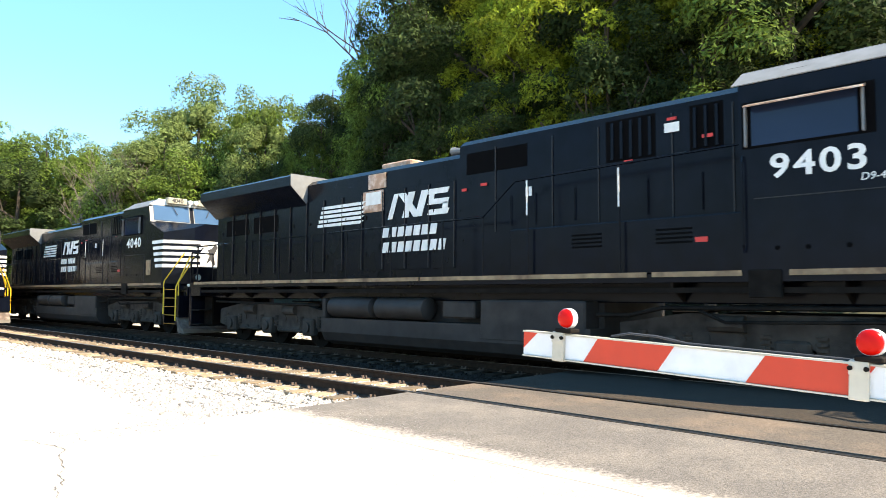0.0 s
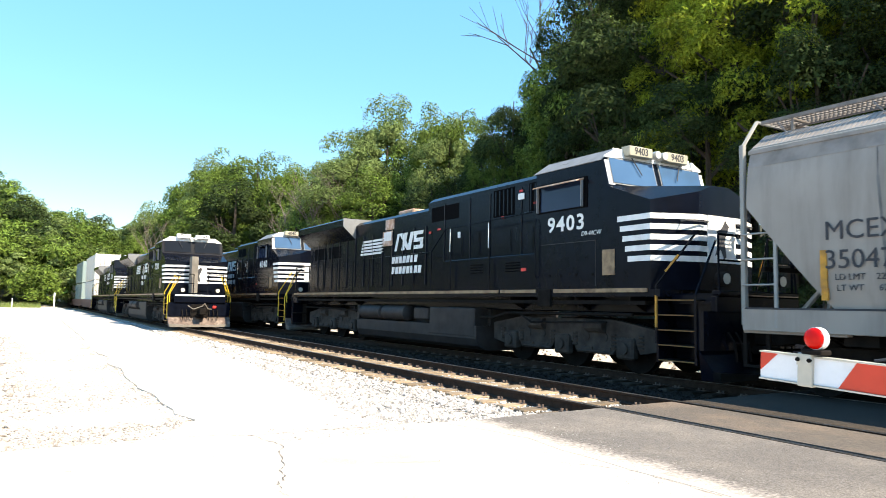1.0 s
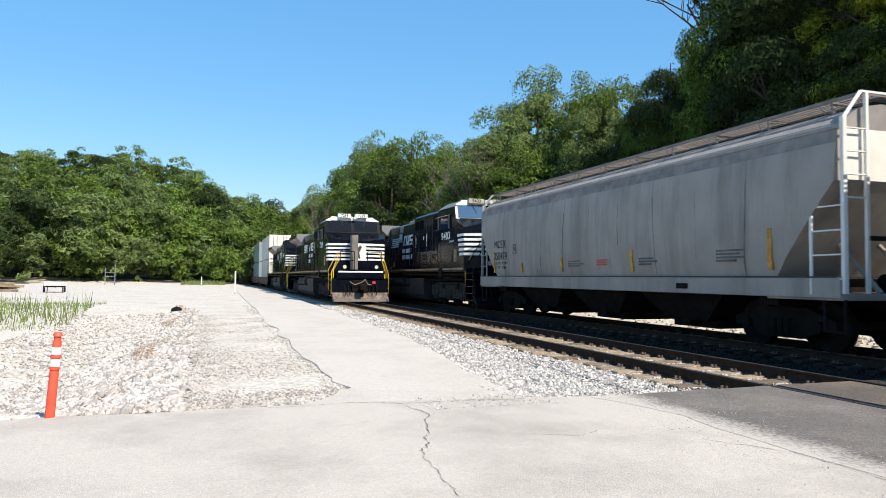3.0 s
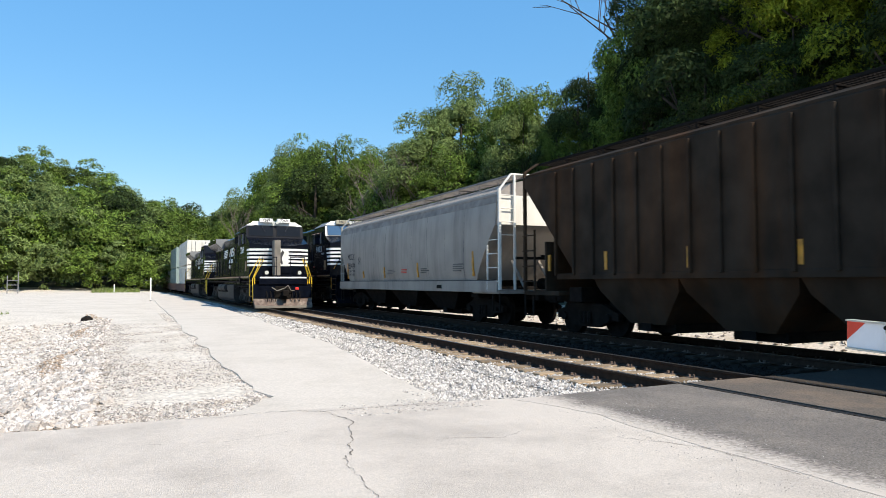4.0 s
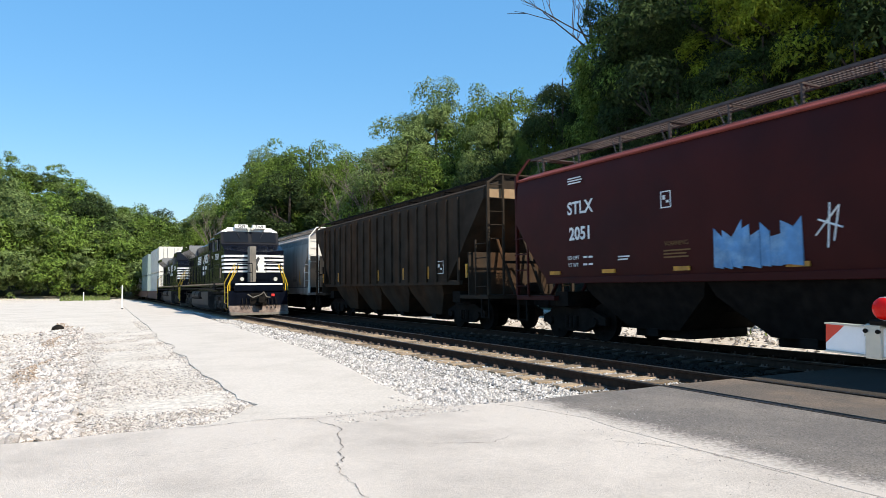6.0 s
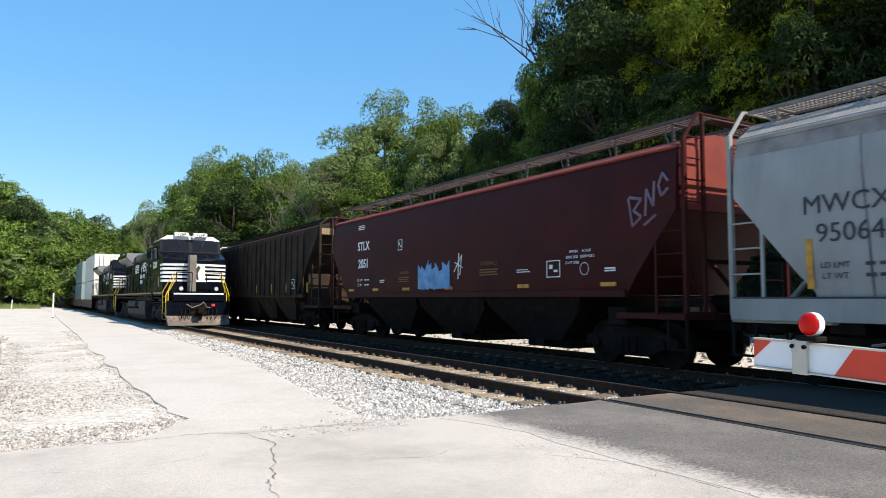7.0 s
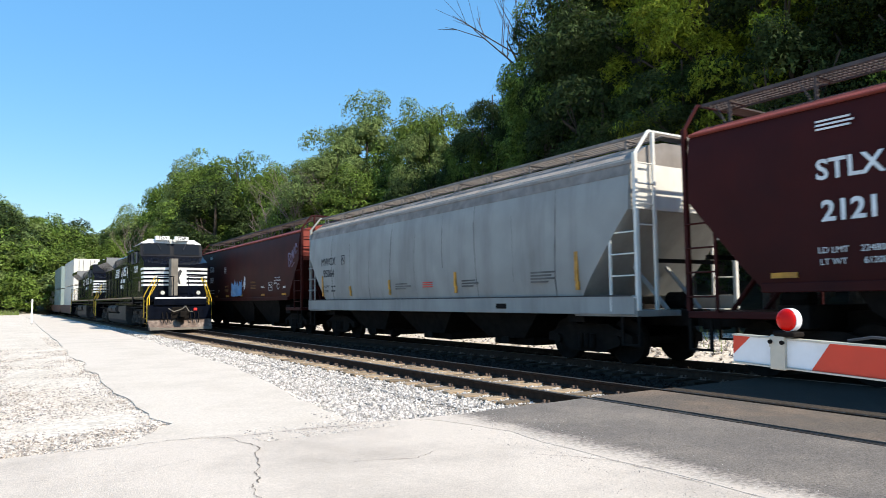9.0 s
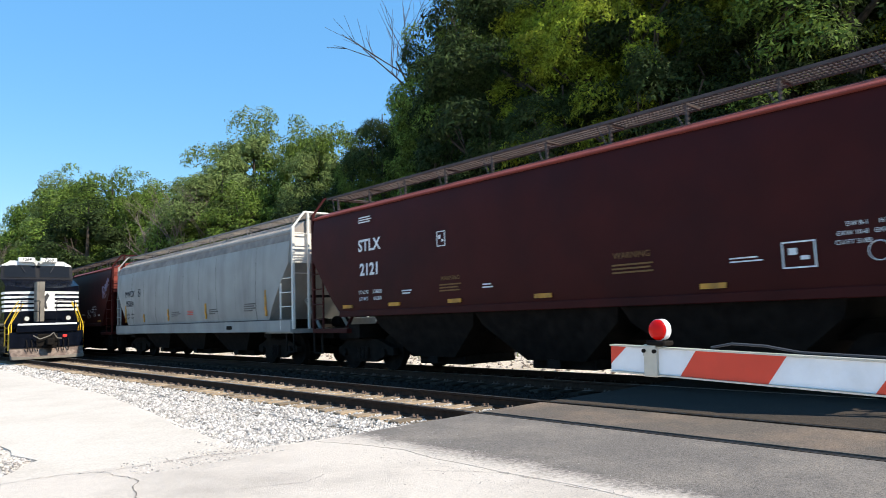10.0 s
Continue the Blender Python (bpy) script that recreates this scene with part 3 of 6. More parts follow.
# ---- crossing gate ----
def crossing_gate():
    g = thing("crossing_gate", "lowered red and white striped crossing gate arm with red lamps", "crossing gate", at=pose(2.47, 1.74, 0))
    tilt = Matrix.Translation((0, 0, 1.14)) @ pose(0, 0, 0, 2.3, 0, 0)
    length, w = 6.2, 0.328
    arm = part("arm", B().box(-0.012, 0.012, -length, 0, -0.05, 0.05, 0.002), M_GATEW, g, "white aluminium gate arm", at=tilt)
    part("arm_edge", B().box(-0.020, 0.022, -length, 0, 0.05, 0.056).box(-0.020, 0.022, -length, 0, -0.056, -0.05), M_BRACKET, arm)
    k = 0
    while k * 2 * w + 0.35 < length:
        y0 = -0.312 - k * 2 * w
        b = B()
        b.prism([(y0 - w, -0.0495), (y0, -0.0495), (y0 - 0.065, 0.0495), (y0 - w - 0.065, 0.0495)], "x", -0.0145, -0.0125)
        part("stripe", b, M_GATER, arm, "red reflective stripe")
        k += 1
    part("stripe", B().prism([(-0.003, 0.0495), (-0.075, 0.0495), (-0.003, -0.02)], "x", -0.0145, -0.0125), M_GATER, arm, "red reflective stripe")
    for y in (-0.205, -1.33):
        br = part("bracket", B().box(-0.030, 0.030, y - 0.016, y + 0.040, -0.060, 0.065, 0.003).box(-0.034, -0.028, y - 0.016, y + 0.040, 0.02, 0.06), M_BRACKET, arm, "clamp that holds a lamp")
        part("lamp_box", B().box(-0.035, 0.035, y - 0.055, y + 0.025, 0.062, 0.080, 0.004), M_UNDER, br)
        part("bolt", B().cyl((-0.040, y + 0.035, 0.04), (-0.03, y + 0.035, 0.04), 0.008), M_UNDER, br)
        part("bolt", B().cyl((-0.040, y - 0.010, 0.04), (-0.03, y - 0.010, 0.04), 0.008), M_UNDER, br)
        yc = y - 0.015
        lamp = part("lamp", B().cyl((-0.01, yc, 0.122), (0.016, yc - 0.004, 0.122), 0.0425, 20).cyl((0.016, yc - 0.004, 0.122), (0.032, yc - 0.008, 0.122), 0.0425, 20, 0.026), M_GATEW, arm, "white lamp housing", smooth=True)
        lens = B()
        bmesh.ops.create_uvsphere(lens.bm, u_segments=18, v_segments=10, radius=0.0405, matrix=Matrix.Translation((-0.010, yc, 0.122)) @ Matrix.Diagonal((0.6, 1, 1, 1)))
        part("lens", lens, M_LENS, lamp, "ribbed red lens", smooth=True)
        part("lamp_neck", B().cyl((0.01, yc, 0.078), (0.01, yc, 0.092), 0.012), M_UNDER, lamp)
    cable = [(0.02, -0.42, 0.062), (0.02, -0.50, 0.080), (0.02, -0.62, 0.078), (0.02, -0.74, 0.062), (0.02, -1.3, 0.06)]
    part("cable", B().tube(cable, 0.005), M_INK, arm, "loose black lamp cable")
    part("mast", B().cyl((0, -6.0, -0.02), (0, -6.0, 1.9), 0.06, 14), M_BRACKET, g)
    part("mechanism", B().box(-0.2, 0.2, -6.35, -5.75, 0.65, 1.2, 0.03), M_BRACKET, g)
    return arm


gate_arm = crossing_gate()


def delineator():
    d = thing("delineator_post", "orange flexible delineator post with two white bands", "marker post", at=pose(-1.33, 7.38, -0.10, 2, 4, 0))
    post = part("post", B().cyl((0, 0, 0), (0, 0, 0.80), 0.044, 16, 0.038), M_ORANGE, d, smooth=True)
    part("cap", B().cyl((0, 0, 0.80), (0, 0, 0.85), 0.03, 12).cyl((0, 0, 0.85), (0, 0, 0.885), 0.045, 14, 0.03), M_ORANGE, d, smooth=True)
    part("collar", B().cyl((0, 0, 0.645), (0, 0, 0.665), 0.05, 16).cyl((0, 0, 0.54), (0, 0, 0.555), 0.05, 16), M_ORANGE, post)
    part("band", B().cyl((0, 0, 0.675), (0, 0, 0.745), 0.0415, 16), M_WHITE, post, "white reflective band")
    part("band", B().cyl((0, 0, 0.565), (0, 0, 0.635), 0.0425, 16), M_WHITE, post, "white reflective band")
    part("base", B().cyl((0, 0, 0), (0, 0, 0.03), 0.09, 16), M_UNDER, d)


delineator()
# ---- rolling stock: each is built round its middle at rail level; -y is its end towards the crossing ----
TURNING = []                     # wheelsets of the moving train, with their place and radius
SPEED = 9.1                      # metres a second along +y


def wheelset_mesh(r):
    b = B()
    b.cyl((-0.85, 0, 0), (0.85, 0, 0), 0.085, 10)
    for sx in (-1, 1):
        b.cyl((sx * 0.70, 0, 0), (sx * 0.83, 0, 0), r, 28)
        b.cyl((sx * 0.685, 0, 0), (sx * 0.715, 0, 0), r + 0.027, 28)
        for k in range(5):
            a = k * 2 * math.pi / 5
            b.cyl((sx * 0.83, math.cos(a) * r * 0.55, math.sin(a) * r * 0.55), (sx * 0.842, math.cos(a) * r * 0.55, math.sin(a) * r * 0.55), 0.06, 8)
    return mesh_of("wheelset", b, M_UNDER)


WHEEL_CAR, WHEEL_LOCO = wheelset_mesh(0.457), wheelset_mesh(0.52)


def freight_truck(car, y, moving):
    b = B()
    for sx in (-1, 1):
        x0, x1 = sx * 0.92, sx * 1.08
        b.prism([(y - 1.25, 0.40), (y - 1.25, 0.58), (y - 0.6, 0.80), (y + 0.6, 0.80), (y + 1.25, 0.58), (y + 1.25, 0.40), (y + 0.95, 0.40), (y + 0.45, 0.22), (y - 0.45, 0.22), (y - 0.95, 0.40)], "x", x0, x1)
        for k in (-0.17, 0, 0.17):
            b.cyl((sx * 1.10, y + k, 0.30), (sx * 1.10, y + k, 0.60), 0.07, 8)
        for ay in (-0.89, 0.89):
            b.cyl((sx * 1.06, y + ay, 0.46), (sx * 1.16, y + ay, 0.46), 0.11, 10)
    b.box(-1.0, 1.0, y - 0.2, y + 0.2, 0.45, 0.85)
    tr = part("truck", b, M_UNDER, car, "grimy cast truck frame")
    for ay in (-0.89, 0.89):
        ws = new("wheelset", WHEEL_CAR)
        ws.parent, ws.matrix_basis = tr, pose(0, y + ay, 0.457)
        if moving:
            TURNING.append((ws, y + ay, 0.457))


def coupler(car, y, sy):
    part("coupler", B().box(-0.09, 0.09, y, y + sy * 0.55, 0.78, 0.95).box(-0.14, 0.16, y + sy * 0.45, y + sy * 0.72, 0.72, 1.02, 0.02), M_UNDER, car)


def grating(car, z, x0, x1, y0, y1, material, pitch=0.075):
    """An open running board: edge angles, bearing bars and many thin slats."""
    b = B()
    b.box(x0, x0 + 0.02, y0, y1, z - 0.05, z + 0.008).box(x1 - 0.02, x1, y0, y1, z - 0.05, z + 0.008)
    for k in range(1, 5):
        x = x0 + (x1 - x0) * k / 5
        b.box(x - 0.004, x + 0.004, y0, y1, z - 0.03, z - 0.004)
    y = y0
    while y < y1:
        b.box(x0 + 0.02, x1 - 0.02, y, y + 0.014, z - 0.028, z)
        y += pitch
    return part("running_board", b, material, car, "open steel grating walkway on the roof")


SHELL = [(1.50, 1.40), (1.57, 1.75), (1.60, 2.2), (1.605, 2.7), (1.585, 3.3), (1.535, 3.72), (1.46, 3.99)]
FLAT = [(1.56, 1.45), (1.575, 1.6), (1.575, 3.0), (1.575, 4.20), (1.52, 4.27)]


def both(half):
    return half + [(-x, z) for x, z in reversed(half)]


def hopper(label, u, paint, roof, half, bays, y_end, slope, light=None, grate=M_GRATE, ribs=0, seams=0, sill=None, band=None, rb_z=4.60):
    rise = 0.36 if band else 0.22
    car = thing("hopper_car", label, "hopper car", group="freight cars of the passing train")
    zt, yb, zb = slope              # the end sheet stands upright above zt and slopes in to yb at zb
    eave = half[-1]
    b = B().prism(both(half), "y", -y_end, y_end)
    for sy in (-1, 1):
        d = Vector((0, sy * (y_end - yb), zt - zb))
        b.cut((0, sy * y_end, zt), Vector((0, sy * d.z, -abs(d.y))).normalized())
    body = part("body", b, paint, car, smooth=True)
    top = both([(eave[0] + 0.03, eave[1] - 0.03), (eave[0] + 0.03, eave[1] + 0.02), (1.02, eave[1] + rise), (0.5, eave[1] + rise + 0.1)])
    part("roof", B().prism(top, "y", -y_end - 0.02, y_end + 0.02), roof, car, "weathered roof sheet")
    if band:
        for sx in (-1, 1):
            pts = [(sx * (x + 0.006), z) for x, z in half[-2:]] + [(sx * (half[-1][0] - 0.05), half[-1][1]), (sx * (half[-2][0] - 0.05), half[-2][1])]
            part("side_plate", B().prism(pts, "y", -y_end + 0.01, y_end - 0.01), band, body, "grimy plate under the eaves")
        for sx in (-1, 1):
            p0, p1 = Vector((sx * (eave[0] + 0.03), 0, eave[1] + 0.02)), Vector((sx * 1.02, 0, eave[1] + rise))
            out = Vector((p0.z - p1.z, 0, p1.x - p0.x)).normalized() * (-sx)
            for t in (0.03, 0.17):
                q = p0.lerp(p1, t)
                part("roof_bead", B().cyl((q.x, -y_end, q.z), (q.x, y_end, q.z), 0.017, 6), M_HLIGHT, car, "raised seam along the roof edge")
            ribs_b = B()
            y = -y_end + 0.1
            while y < y_end:
                ca, cb = p0.lerp(p1, 0.22), p0.lerp(p1, 1.0)
                ribs_b.prism([(ca.x, ca.z - 0.01), (cb.x, cb.z - 0.01), (cb.x + out.x * 0.006, cb.z + 0.006), (ca.x + out.x * 0.006, ca.z + 0.006)], "y", y, y + 0.03)
                y += 0.08
            tagged(part("roof_corrugation", ribs_b, roof, car, "close corrugation across the roof sheet"), kind="stuff")
    # hatches and running boards
    part("hatch", B().box(-0.3, 0.3, -y_end + 0.9, y_end - 0.9, eave[1] + rise + 0.06, eave[1] + rise + 0.18, 0.03), roof, car, "long roof loading hatch")
    rb = []
    for sx in (-1, 1):
        rb.append(grating(car, rb_z, min(sx * 0.42, sx * 1.08), max(sx * 0.42, sx * 1.08), -y_end - 0.05, y_end + 0.05, grate))
    y = -y_end + 0.5
    while y < y_end:
        for sx in (-1, 1):
            part("support", B().box(sx * 1.03 - 0.025, sx * 1.03 + 0.025, y - 0.022, y + 0.022, eave[1] + rise - 0.06, rb_z - 0.02).tube([(sx * 1.16, y, eave[1] + rise * 0.72), (sx * 1.05, y + 0.28, rb_z - 0.03)], 0.012).box(min(sx * 0.6, sx * 1.03), max(sx * 0.6, sx * 1.03), y - 0.02, y + 0.02, rb_z - 0.09, rb_z - 0.05), grate, rb[(sx + 1) // 2])
        y += 1.53
    part("running_board", B().box(-0.5, 0.5, -y_end - 0.05, -y_end + 0.25, rb_z - 0.03, rb_z), grate, car)
    part("running_board", B().box(-0.5, 0.5, y_end - 0.25, y_end + 0.05, rb_z - 0.03, rb_z), grate, car)
    # ribs, or seam stains with the dents' shading painted in, on the sides
    for k in range(ribs):
        y = -yb + 2 * yb * k / (ribs - 1)
        for sx in (-1, 1):
            part("rib", B().box(sx * 1.57, sx * 1.645, y - 0.035, y + 0.035, 1.50, 4.16, 0.012), paint, body)
    for k in range(seams):
        y = -yb + 2 * yb * (k + 0.5) / seams
        pts = [(-x - 0.004, z) for x, z in half]
        bb = B()
        lowest = (0, 1, 0, 2, 0, 1)[k % 6]
        for (xa, za), (xb, zb2) in zip(pts[lowest:], pts[lowest + 1:-1 - (k % 3 == 1)]):
            w = (0.021 if za < 3.2 else 0.011) * (0.6 + 0.4 * math.sin(k * 2.3 + za))
            wob = 0.05 * math.sin(za * 1.6 + k)
            wob2 = 0.05 * math.sin(zb2 * 1.6 + k)
            vs = [bb.bm.verts.new(p) for p in ((xa, y - w + wob, za), (xa, y + w + wob, za), (xb, y + w + wob2, zb2), (xb, y - w + wob2, zb2))]
            bb.bm.faces.new(vs[::-1])
        part("seam", bb, M_SEAM, body, "stained weld seam")
    # sill and underframe
    sp = sill or paint
    for sx in (-1, 1):
        if sill:
            part("side_sill", B().box(sx * 1.50, sx * 1.60, -y_end - 0.1, y_end + 0.1, 1.02, 1.39, 0.01), sp, car)
        else:
            part("side_sill", B().box(sx * 1.46, sx * 1.585, -yb, yb, 1.40, 1.55, 0.01), sp, car)
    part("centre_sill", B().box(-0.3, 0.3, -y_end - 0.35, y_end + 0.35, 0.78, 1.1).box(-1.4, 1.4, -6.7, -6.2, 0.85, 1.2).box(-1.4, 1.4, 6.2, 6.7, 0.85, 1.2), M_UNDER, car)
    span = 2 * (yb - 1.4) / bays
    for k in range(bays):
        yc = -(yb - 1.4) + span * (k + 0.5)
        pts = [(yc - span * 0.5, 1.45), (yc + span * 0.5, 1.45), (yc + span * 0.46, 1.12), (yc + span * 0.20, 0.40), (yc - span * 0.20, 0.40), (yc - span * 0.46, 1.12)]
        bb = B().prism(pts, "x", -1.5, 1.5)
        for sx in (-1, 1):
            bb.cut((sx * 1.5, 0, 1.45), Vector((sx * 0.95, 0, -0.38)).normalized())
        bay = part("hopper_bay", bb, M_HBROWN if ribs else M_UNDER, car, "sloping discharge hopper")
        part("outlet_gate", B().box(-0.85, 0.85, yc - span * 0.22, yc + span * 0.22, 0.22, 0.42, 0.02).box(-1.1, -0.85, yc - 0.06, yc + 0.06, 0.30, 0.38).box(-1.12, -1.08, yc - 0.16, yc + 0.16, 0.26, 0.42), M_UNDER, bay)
    # ends: platform, posts, ladders, braces
    for sy in (-1, 1):
        ye = sy * (y_end + 0.12)
        # grey cars: posts at the -y end are lightened for the sun
        lm = paint if light == M_HRED_LIT else M_HEND_LIT if light == M_HLIGHT and sy < 0 else light or paint
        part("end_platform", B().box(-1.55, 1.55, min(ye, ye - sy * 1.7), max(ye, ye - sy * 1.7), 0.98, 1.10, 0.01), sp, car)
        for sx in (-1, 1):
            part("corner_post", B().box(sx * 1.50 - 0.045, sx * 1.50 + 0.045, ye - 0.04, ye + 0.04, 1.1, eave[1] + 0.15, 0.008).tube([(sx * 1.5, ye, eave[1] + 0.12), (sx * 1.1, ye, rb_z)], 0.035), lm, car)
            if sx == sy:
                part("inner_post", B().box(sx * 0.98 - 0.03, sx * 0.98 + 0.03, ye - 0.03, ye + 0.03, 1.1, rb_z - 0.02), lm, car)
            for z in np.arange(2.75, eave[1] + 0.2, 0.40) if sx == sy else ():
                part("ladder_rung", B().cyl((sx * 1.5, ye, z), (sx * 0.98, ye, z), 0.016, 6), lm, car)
            lad = B()
            yl = ye - sy * 0.62
            lad.box(sx * 1.58 - 0.02, sx * 1.58 + 0.02, yl - 0.025, yl + 0.025, 1.08, 2.75)
            for z in np.arange(1.35, 2.8, 0.42):
                lad.cyl((sx * 1.58, ye, z), (sx * 1.58, yl, z), 0.016, 6)
            part("side_ladder", lad, paint if light == M_HRED_LIT else lm, car)
            part("brace", B().tube([(sx * 0.5, ye - sy * 0.15, 1.1), (sx * 0.5, sy * (yb + 0.35), zb + 0.75)], 0.05), paint, car)
            part("sill_step", B().box(sx * 1.5 - 0.02, sx * 1.5 + 0.02, ye - 0.03, ye + 0.03, 0.42, 1.0).box(sx * 1.5 - 0.02, sx * 1.5 + 0.02, ye - sy * 0.42 - 0.03, ye - sy * 0.42 + 0.03, 0.42, 1.0).box(sx * 1.5 - 0.03, sx * 1.5 + 0.03, min(ye, ye - sy * 0.42), max(ye, ye - sy * 0.42), 0.42, 0.46), M_UNDER, car)
        part("end_rail", B().tube([(-1.1, ye, rb_z), (1.1, ye, rb_z)], 0.03), lm, car)
        part("brake_cylinder", B().cyl((0.6, ye - sy * 0.5, 1.28), (0.6, ye - sy * 1.0, 1.28), 0.18, 12), M_UNDER, car)
        part("cross_step", B().box(-0.98, 0.98, ye - 0.03, ye + 0.03, 2.02, 2.10), M_UNDER, car)
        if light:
            # sunlight on the end sheets is painted by lightened body colours
            part("end_sheet", B().box(-1.42, 1.42, sy * (y_end + 0.003), sy * (y_end + 0.03), zt + 0.02, eave[1] - 0.02), light if light == M_HRED_LIT else M_HEND_LIT if light != M_HBROWN else M_HBROWN_LIT, body, "upright end sheet")
        mesh = B()
        for k in range(9):
            mesh.box(0.1 + 0.085 * k, 0.112 + 0.085 * k, ye - 0.02, ye - 0.008, rb_z - 0.75, rb_z - 0.33)
        for k in range(6):
            mesh.box(0.1, 0.79, ye - 0.008, ye + 0.004, rb_z - 0.75 + 0.08 * k, rb_z - 0.738 + 0.08 * k)
        tagged(part("end_screen", mesh, grate, car, "small open mesh screen on the car end"), kind="stuff")
        freight_truck(car, sy * 6.45, True)
        coupler(car, sy * (y_end + 0.2), sy)
    return car, body


def tags(body, x, ys, z, w, h, material=M_TAG):
    for y in ys:
        part("reflector", B().box(x - 0.004, x + 0.03, y - w / 2, y + w / 2, z, z + h), material, body, "yellow reflective strip")


def notice(body, x, y, z, w, h, material):
    """A framed small notice."""
    b = B()
    t = 0.022
    b.box(x - 0.003, x + 0.003, y - w / 2, y + w / 2, z, z + t).box(x - 0.003, x + 0.003, y - w / 2, y + w / 2, z + h - t, z + h)
    b.box(x - 0.003, x + 0.003, y - w / 2, y - w / 2 + t, z + t, z + h - t).box(x - 0.003, x + 0.003, y + w / 2 - t, y + w / 2, z + t, z + h - t)
    b.box(x - 0.003, x + 0.003, y - w * 0.3, y - w * 0.05, z + h * 0.3, z + h * 0.45).box(x - 0.003, x + 0.003, y + w * 0.05, y + w * 0.3, z + h * 0.5, z + h * 0.75)
    part("notice_frame", b, material, body)


def grey_hopper(label, u, mark, number, paint, drop=0.0, weights=()):
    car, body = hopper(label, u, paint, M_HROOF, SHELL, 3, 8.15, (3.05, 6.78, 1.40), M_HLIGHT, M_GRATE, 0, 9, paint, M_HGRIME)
    lettering(mark, 0.40, M_INK, body, (-1.617, 6.30, 2.76 - drop))
    lettering(number, 0.40, M_INK, body, (-1.617, 6.25, 2.33 - drop))
    for z, word in ((1.86, "LD LMT"), (1.70, "LT WT")):
        lettering(word, 0.13, M_INK, body, (-1.600, 6.48, z))
        if weights:
            lettering(weights[0 if z > 1.8 else 1], 0.13, M_INK, body, (-1.600, 5.92, z))
        else:
            bars(body, M_INK, -1.594, 6.05, z + 0.035, [(0.13, 0.13)], 0.05)
    notice(body, -1.618, 5.0, 2.62 - 2 * drop, 0.26, 0.32, M_INK)
    bars(body, M_SEAM, -1.585, 1.2, 1.85, [(0.7,), (0.9,), (0.6,)], 0.04, 0.03)
    bars(body, M_SEAM, -1.585, -2.4, 1.85, [(0.6,), (0.75,), (0.5,)], 0.04, 0.03)
    bars(body, M_RED, -1.585, -0.4, 1.85, [(0.55,), (0.55,), (0.55,)], 0.03, 0.03)
    bars(body, M_SEAM, -1.585, -5.2, 1.95, [(0.8,), (0.7,), (0.8,), (0.6,)], 0.04, 0.03)
    for y, h in ((6.86, 0.75), (4.45, 0.32), (1.6, 0.45), (-2.1, 0.55), (-6.7, 0.8)):
        part("reflector", B().box(-1.59, -1.56, y - 0.05, y + 0.05, 1.52, 1.7).box(-1.612, -1.58, y - 0.05, y + 0.05, 1.7, 1.52 + h), M_TAG, body, "yellow reflective strip")
    part("sill_edge", B().box(-1.604, -1.595, -8.2, 8.2, 1.37, 1.40), M_INK, car, "dark line along the sill top")
    part("builder_plate", B().box(-1.615, -1.6, -4.3, -3.9, 1.12, 1.24, 0.004), M_UNDER, car)
    return car


